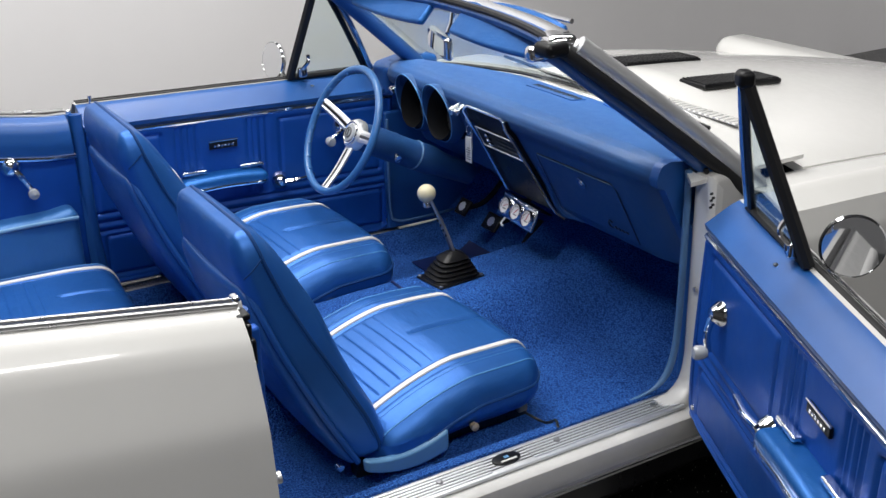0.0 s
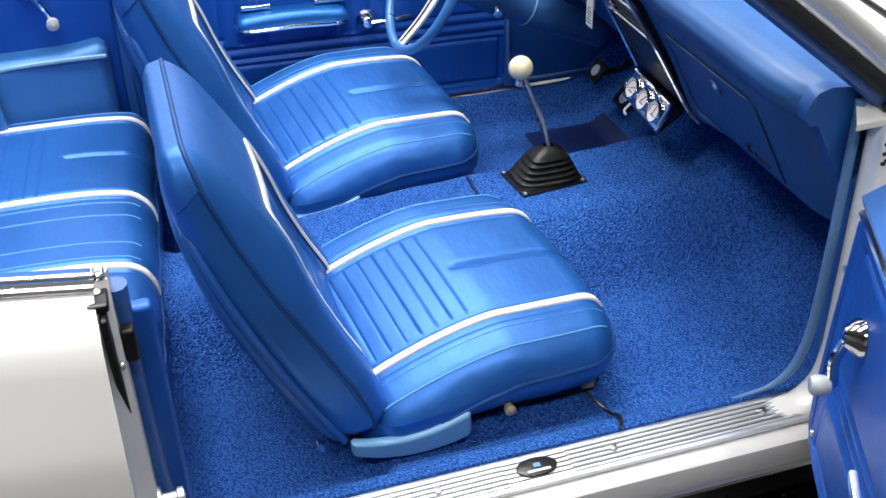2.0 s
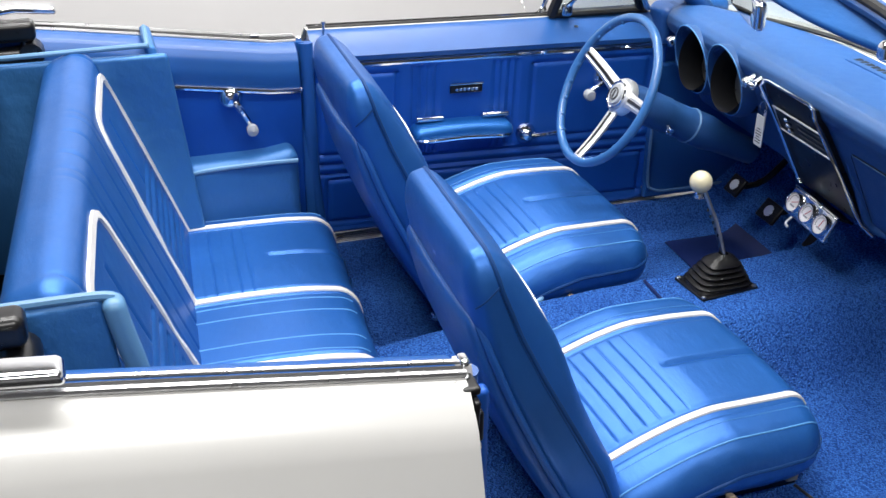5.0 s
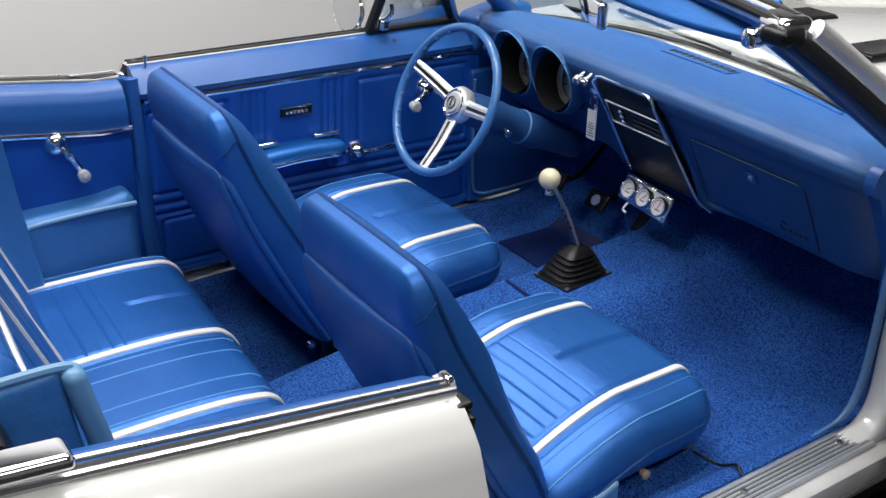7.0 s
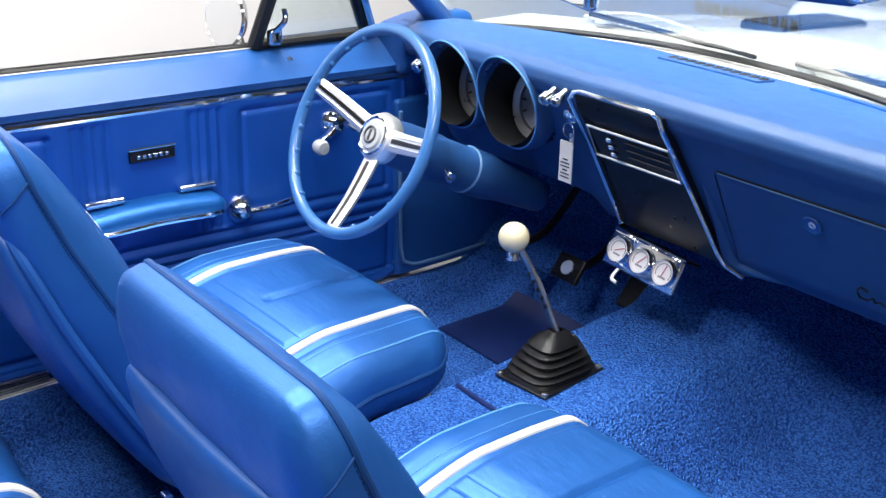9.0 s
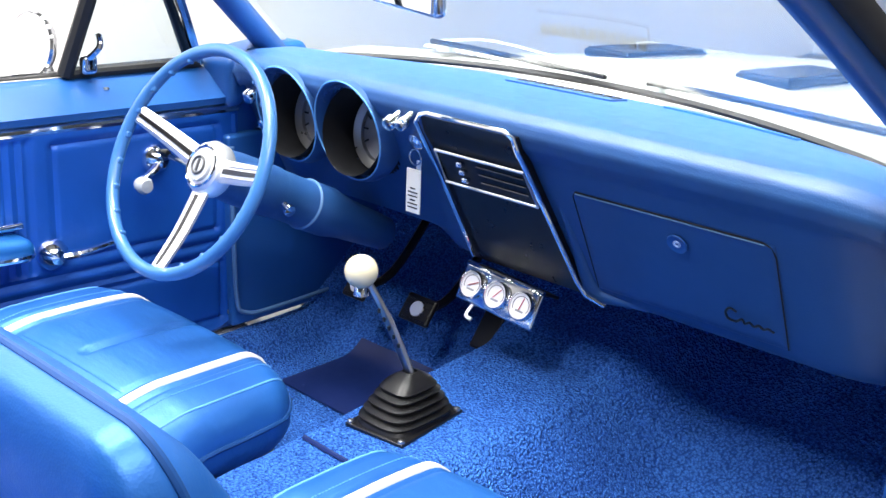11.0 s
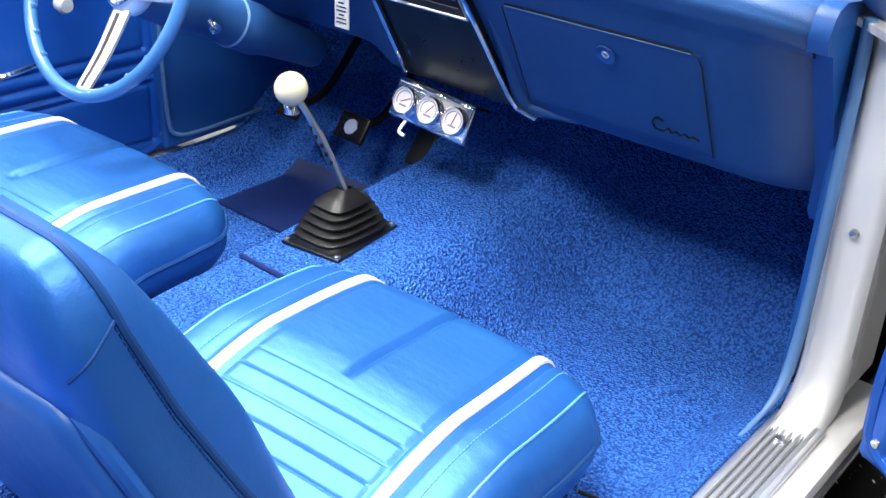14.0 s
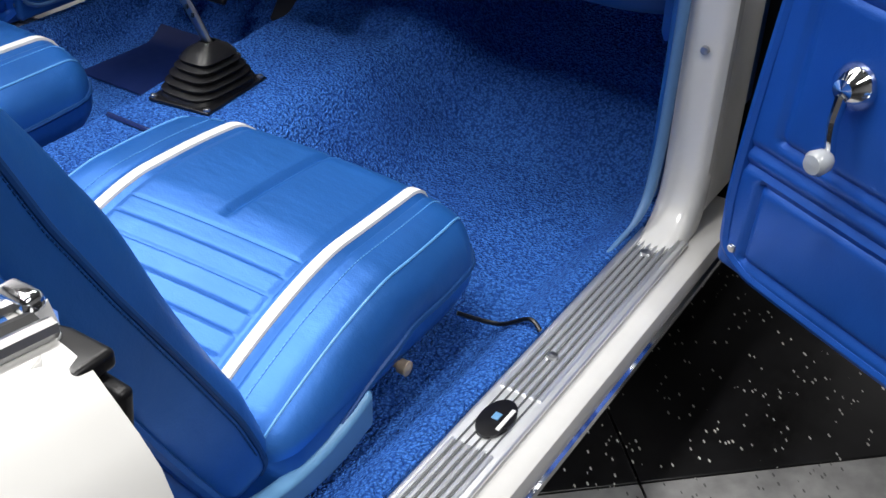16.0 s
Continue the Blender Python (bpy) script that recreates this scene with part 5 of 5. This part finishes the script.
def bucket_seat():
    seat = thing("bucket_seat", pose(0.281, -0.260, 0.30), "blue vinyl bucket seat with white stripes and pleated centre", "car seat", "front bucket seats")
    size, c = (0.492, 0.487, 0.155), (0, -0.0015, 0.115)
    pl = [(-0.2155 + 0.0285 * k + 0.0, -0.118, 0.118) for k in range(8)]
    shape, read, h = cushion_form(size, 0.055, c, pl, [(0.0, 0.0, 0.25)], (-0.138, 0.138), crown=0.013, front_soft=0.006, dip=0.056, taper=0.06, yaw=0.14, roll=0.11)
    cush = part("cushion", round_box(size, 0.055, (96, 230, 8), deform=shape, centre=c), M_VINYL, seat, "blue vinyl cushion with cross pleats")
    for x0 in (-0.138, 0.138):
        raws = [(x0, y, h[2]) for y in span(-0.22, h[1], 44)] + [(x0, h[1], z) for z in span(h[2] - 0.006, h[2] - 0.02, 3)]
        rows = []
        for rw in raws:
            p, n = read(rw)
            rows.append((p, Vector((1, 0, 0)), n))
        part("stripe", stripe(rows, 0.0080), M_STRIPE, cush, "white vinyl stripe")
    for x0 in (-0.172, 0.172):
        part("stitching", dashes([read((x0, y, h[2]))[0] + Vector((0, 0, 0.0006)) for y in span(-0.215, 0.235, 75)]), M_WELT, cush, "pale blue stitching")
        part("side_welt", tube([read((math.copysign(0.212, x0), y, h[2] - 0.002))[0] for y in span(-0.215, 0.232, 40)], 0.0018, 6), M_WELT, cush, "pale blue edge welt")
    # welt round the cushion
    ring = []
    for a in span(0, 2 * math.pi * 79 / 80, 79):
        ca, sa = math.cos(a), math.sin(a)
        k = 1 / max(abs(ca), abs(sa))
        p, n = read((ca * k * h[0], sa * k * h[1], 0.018 + 0.012 * sa))
        ring.append(p + Vector((n.x, n.y, 0)) * 0.001)
    part("welt", tube(ring, 0.0040, 6, closed=True), M_PIPING, cush)
    part("skirt", round_box((0.35, 0.39, 0.072), 0.02, (4, 4, 2), centre=(0, -0.015, 0.040)), M_SHELL, seat, "blue vinyl seat base skirt")
    # backrest: its side curve as rows (share of height, front y, front z, back y, back z)
    bh = (0.470, 0.130, 0.600)
    hb = [v / 2 for v in bh]
    BR = 0.050
    CURVE = [(0.0, -0.185, 0.052, -0.262, 0.050), (0.10, -0.170, 0.098, -0.290, 0.084), (0.25, -0.192, 0.172, -0.324, 0.148), (0.45, -0.243, 0.274, -0.372, 0.254),
             (0.65, -0.303, 0.386, -0.420, 0.374), (0.80, -0.350, 0.480, -0.446, 0.468), (0.92, -0.388, 0.572, -0.462, 0.552), (1.0, -0.410, 0.640, -0.470, 0.622)]

    def lean(p):
        t = min(1.0, max(0.0, (p.z + hb[2]) / bh[2]))
        fy, fz, by, bz = lerp_rows(CURVE, t)
        w = (p.y / hb[1] + 1) / 2
        return Vector((p.x * (1 - 0.17 * t ** 2.2), by + (fy - by) * w - 0.010 * t, (bz + (fz - bz) * w) * (1 - 0.03 * t)))

    def back_shape(p, n):
        x, y, z = p
        t = (z + hb[2]) / bh[2]
        if n.y > 0.3:
            # padded shoulders, with a sunk middle field inside the arch
            y += (0.052 * bell(t - 0.80, 0.24) - 0.004) * (n.y - 0.3) / 0.7 * (1 - 0.35 * (x / hb[0]) ** 2)
            if abs(x) < 0.150 and t < 0.79:
                y -= 0.016 * min(1.0, (0.150 - abs(x)) / 0.03) * min(1.0, (0.79 - t) / 0.05)
            for x0 in (-0.142, 0.142):
                if t < 0.79:
                    y -= 0.003 * (bell(x - x0 - 0.015, 0.004) + bell(x - x0 + 0.015, 0.004))
            if abs(x) < 0.115 and z < -0.03:
                for k in range(7):
                    y -= 0.006 * bell(z - (-0.045 - 0.032 * k), 0.003)
            if -0.02 < z < 0.14:
                y -= 0.006 * bell(x, 0.006)
        if abs(n.x) > 0.5 or n.y < -0.3:
            fold = 0.0030 * noise.noise(Vector((x * 9, y * 14, z * 7)))
            x, y = x + n.x * fold, y + n.y * fold
        return lean(Vector((x, y, z)))
    back = part("backrest", round_box(bh, BR, (60, 6, 90), deform=back_shape), M_VINYL, seat, "blue vinyl backrest")

    def back_at(x, z):
        p, n = on_round_box((x, hb[1], z), hb, BR)
        return back_shape(p, n)
    # white arch stripe on the backrest
    arch = [(-0.142, z) for z in span(-0.21, 0.145, 18)] + [(-0.139, 0.160), (-0.132, 0.168), (-0.118, 0.173), (-0.06, 0.174), (0.0, 0.174)]
    arch += [(-x, z) for x, z in reversed(arch[:-1])]
    pts = [back_at(x, z) for x, z in arch]
    rows = []
    for i, p in enumerate(pts):
        d = (pts[min(len(pts) - 1, i + 1)] - pts[max(0, i - 1)]).normalized()
        n = Vector((0, 0.9, 0.42))
        rows.append((p, d.cross(n).normalized(), n))
    part("stripe", stripe(rows, 0.0076), M_STRIPE, back, "white vinyl arch stripe")
    stitch = [(-0.166, z) for z in span(-0.22, 0.16, 50)]
    for sg in (1, -1):
        part("stitching", dashes([back_at(sg * x, z) + Vector((0, 0.0004, 0.0003)) for x, z in stitch]), M_WELT, back, "pale blue stitching")

    # welts: the front outline with its stitching, and the shoulder seams
    def outline(yv, grow=0.0):
        pts = [(hb[0], z) for z in span(-hb[2] * 0.93, hb[2] * 0.80, 18)]
        pts += [(hb[0] - 0.060 * (1 - math.cos(a)), hb[2] * 0.80 + hb[2] * 0.20 * math.sin(a)) for a in span(0.2, math.pi / 2, 6)]
        pts += [(hb[0] * k, hb[2]) for k in (0.6, 0.4, 0.2, 0.0)]
        pts += [(-x, z) for x, z in reversed(pts[:-1])]
        out = []
        for x, z in pts:
            p, n = on_round_box((x, yv, z), hb, BR)
            out.append(back_shape(p, Vector((n.x, 0, n.z))) + Vector((n.x, 0, n.z)) * grow)
        return out
    part("welt", tube(smooth_path(outline(0.030), 2), 0.0042, 8), M_PIPING, back)
    for sd in (1, -1):
        part("welt_stitching", dashes([back_shape(*on_round_box((sd * hb[0], 0.022, z), hb, BR)) + Vector((sd * 0.0006, 0, 0)) for z in span(-0.22, 0.26, 90)]), M_PIPING, back, "fine dark stitching")
        seam = []
        for y in span(0.030, -0.064, 10):
            p, n = on_round_box((sd * hb[0], y, 0.262 + 0.25 * (y - 0.03)), hb, BR)
            seam.append(back_shape(p, n) + Vector((sd * 0.0006, 0, 0.0003)))
        part("shoulder_seam", tube(seam, 0.0016, 6), M_PIPING, back)
    # moulded shell over the back, with a rolled edge
    sh_h = (0.458, 0.05, 0.515)

    def shell_shape(p, n):
        t = max(0.0, (p.z + 0.2575) / 0.515)
        q = Vector((p.x * (1 - 0.10 * max(0.0, t - 0.86) / 0.14), p.y * 0.7 - 0.058 - 0.012 * (1 - (p.x / 0.23) ** 2), p.z - 0.040))
        return lean(q)
    shell = part("back_shell", round_box(sh_h, 0.020, (10, 2, 14), deform=shell_shape), M_SHELL, seat, "blue moulded seat back shell")
    for sd in (1, -1):
        part("shell_edge", tube(smooth_path([lean(Vector((sd * x, y, z))) for x, y, z in ((0.231, -0.047, -0.285), (0.233, -0.047, -0.10), (0.233, -0.047, 0.06), (0.230, -0.048, 0.150), (0.212, -0.050, 0.198), (0.170, -0.050, 0.214), (0.0, -0.050, 0.216))], 5), 0.0075, 8), M_SHELL, shell)
    for s in (1, -1):
        # pale hinge cover and recliner trim
        part("hinge_cover", moved(round_box((0.022, 0.21, 0.055), 0.010, (1, 8, 2), deform=lambda p, n: (p.x, p.y, p.z * (0.55 + 0.45 * (p.y + 0.1) / 0.2) + 0.020 * (p.y / 0.1) ** 2)), pose(s * 0.246, -0.145, 0.034)), M_LIGHTBLUE, seat, "pale blue hinge cover")
        part("hinge_bolt", lathe([(0.009, 0), (0.008, s * 0.012), (0.0, s * 0.014)], 12, "x"), M_CHROME, seat, at=pose(s * 0.225, -0.30, 0.06))
        part("track", round_box((0.035, 0.46, 0.076), 0.006, (1, 2, 1), centre=(s * 0.17, -0.01, -0.006)), M_BLACK, seat, "black seat track")
        part("foot_bracket", round_box((0.018, 0.026, 0.022), 0.005, (1, 1, 1), centre=(s * 0.190, 0.200, 0.030)), M_BRASS, seat, "aged metal foot bracket")
    part("adjuster_knob", moved(lathe([(0.005, 0.0), (0.005, 0.018), (0.009, 0.020), (0.010, 0.032), (0.0, 0.035)], 14, "x"), pose(0.222, 0.03, 0.062)), M_BRASS, seat, "worn seat adjuster knob")
    return seat


seat = bucket_seat()
copy_thing(seat, pose(-0.400, -0.286, 0.347))
cable = thing("floor_cable", pose(0.53, -0.07, 0.33), "thin dark cable lying across the carpet to the sill", "cable")
part("wire", tube(smooth_path([(-0.02, -0.01, 0.012), (0.03, 0.015, 0.000), (0.075, 0.012, 0.030), (0.096, 0.004, 0.026)], 6), 0.0032, 8), M_BLACK, cable)

# ---- rear bench ----
bench = thing("rear_bench_seat", pose(XC - 0.013, -0.948, 0.297, 0, 0, -3.2), "blue vinyl rear bench seat with four white stripes", "car seat")
size, c = (1.17, 0.42, 0.20), (0, -0.025, 0.11)
pl = [(-0.150 + 0.027 * k, xa, xb) for k in range(6) for xa, xb in ((-0.49, -0.15), (0.15, 0.49))]
lines = [(-0.320, 0.02, 0.21), (0.320, 0.02, 0.21)]
shape, read, h = cushion_form(size, 0.05, c, pl, lines, (-0.505, -0.135, 0.135, 0.505), crown=0.022, front_soft=0.012)
rc = part("cushion", round_box(size, 0.05, (190, 100, 6), deform=shape, centre=c), M_VINYL, bench, "blue vinyl bench cushion")
for x0 in (-0.505, -0.135, 0.135, 0.505):
    raws = [(x0, y, h[2]) for y in span(-0.19, h[1], 30)] + [(x0, h[1], z) for z in span(h[2] - 0.006, h[2] - 0.05, 5)]
    part("stripe", stripe([(*read(rw)[:1], Vector((1, 0, 0)), read(rw)[1]) for rw in raws], 0.0092), M_STRIPE, rc, "white vinyl stripe")
for x0 in (-0.05, 0.05, -0.10, 0.10, -0.545, 0.545):
    part("welt", tube([read((x0 + 0.003, y, h[2]))[0] for y in span(-0.19, 0.19, 30)], 0.0016, 6), M_WELT, rc, "pale blue welt")
part("front_welt", tube([read((x, h[1], 0.045))[0] + Vector((0, 0.001, 0)) for x in span(-0.53, 0.53, 30)], 0.0035, 6), M_PIPING, rc)
bs = (1.10, 0.12, 0.57)
LEAN = Matrix.Translation((0, -0.195, 0.125)) @ Matrix.Rotation(radians(20), 4, "X")
hb2 = [v / 2 for v in bs]


def bench_back(p, n):
    x, y, z = p
    if n.y > 0.3:
        for x0 in (-0.505, -0.135, 0.135, 0.505):
            y -= 0.003 * (bell(x - x0 - 0.016, 0.004) + bell(x - x0 + 0.016, 0.004))
        if z < 0.02 and 0.195 < abs(x) < 0.485:
            for k in range(7):
                y -= 0.006 * bell(z - 0.01 + 0.03 * k, 0.0045)
        for x0 in (-0.320, 0.320):
            if 0.02 < z < 0.18:
                y -= 0.006 * bell(x - x0, 0.006)
        for x0 in (-0.05, 0.05):
            y -= 0.004 * bell(x - x0, 0.005)
    return LEAN @ Vector((x, y, z + hb2[2]))


bb = part("backrest", round_box(bs, 0.045, (190, 4, 90), deform=bench_back), M_VINYL, bench, "blue vinyl bench backrest")
for xa, xb in ((-0.505, -0.135), (0.135, 0.505)):
    arch = [(xa, z) for z in span(-0.24, 0.165, 16)] + [(xa + 0.012, 0.195), (xa + 0.035, 0.208), (xa + 0.07, 0.212), (xb - 0.07, 0.212), (xb - 0.035, 0.208), (xb - 0.012, 0.195)] + [(xb, z) for z in span(0.165, -0.24, 16)]
    arch = [(x + (0.05 * (z + 0.24) / 0.45 if xa > 0 else -0.05 * (z + 0.24) / 0.45) * (0.37 - min(abs(x - 0.135), abs(x + 0.135))) / 0.37, z + 0.012) for x, z in arch]
    rows = []
    pts = [bench_back(*on_round_box((x, hb2[1], z), hb2, 0.045)) for x, z in arch]
    for i, p in enumerate(pts):
        d = (pts[min(len(pts) - 1, i + 1)] - pts[max(0, i - 1)]).normalized()
        n = (LEAN.to_3x3() @ Vector((0, 1, 0))).normalized()
        rows.append((p, d.cross(n).normalized(), n))
    part("stripe", stripe(rows, 0.0088, 0.0045, 0.005), M_STRIPE, bb, "white vinyl arch stripe")

# ---- folded soft top ----
top = thing("folded_soft_top", pose(XC, -1.615, 0.945), "black folded convertible top with its bows", "soft top")
part("fabric_fold", round_box((1.12, 0.30, 0.16), 0.06, (12, 6, 4), deform=lambda p, n: (p.x, p.y + 0.01 * math.sin(p.x * 23), p.z + 0.012 * math.sin(p.x * 17 + p.y * 20)), centre=(0, -0.08, 0.02)), M_TOP, top, "folded black fabric")
for k, (y, z) in enumerate(((0.10, 0.02), (0.06, 0.07), (0.12, -0.03))):
    part("bow", tube(smooth_path([(-0.58, y - 0.1, z - 0.02), (-0.55, y + 0.03, z), (0.0, y + 0.0, z + 0.02), (0.55, y + 0.03, z), (0.58, y - 0.1, z - 0.02)], 6), 0.018, 8), M_BLACK, top, "black top bow")
for s in (1, -1):
    for dz, ln in ((0.03, 0.30), (-0.03, 0.27), (-0.085, 0.30)):
        part("side_rail", round_box((0.05, ln, 0.045), 0.014, (2, 3, 2), centre=(s * 0.640, 0.24 - ln / 2 + 0.02, 0.02 + dz)), M_BLACK, top, "black side rail")
    part("rail_joint", moved(lathe([(0.026, -0.03), (0.028, 0.0), (0.026, 0.03), (0.0, 0.032)], 16, "x"), pose(s * 0.640, 0.245, 0.0)), M_BLACK, top)

# ---- studio floor tiles: checker squares, each a tile ----
TILE = 0.61  # two feet
rng = random.Random(4)
tile_me = mesh_of(*round_box((TILE - 0.003, TILE - 0.003, 0.006), 0.002, (1, 1, 1)))
tile_grey = tile_me.copy()
tile_me.materials.append(M_TILE_BLACK)
tile_grey.materials.append(M_TILE_GREY)
floor_ob = bpy.data.objects["floor"]
turn = Matrix.Rotation(radians(43), 4, "Z")
for i in range(-14, 16):
    for j in range(-14, 16):
        p = turn @ Vector(((i + 0.5) * TILE, (j + 0.5) * TILE + 0.186, -0.003))
        if not (-2.27 < p.x < 4.77 and -4.77 < p.y < 6.77):
            continue
        grey = j == -2  # one pale row
        ob = new("tile", tile_grey if grey else tile_me)
        ob.parent = floor_ob
        ob.matrix_basis = Matrix.Translation(p) @ turn
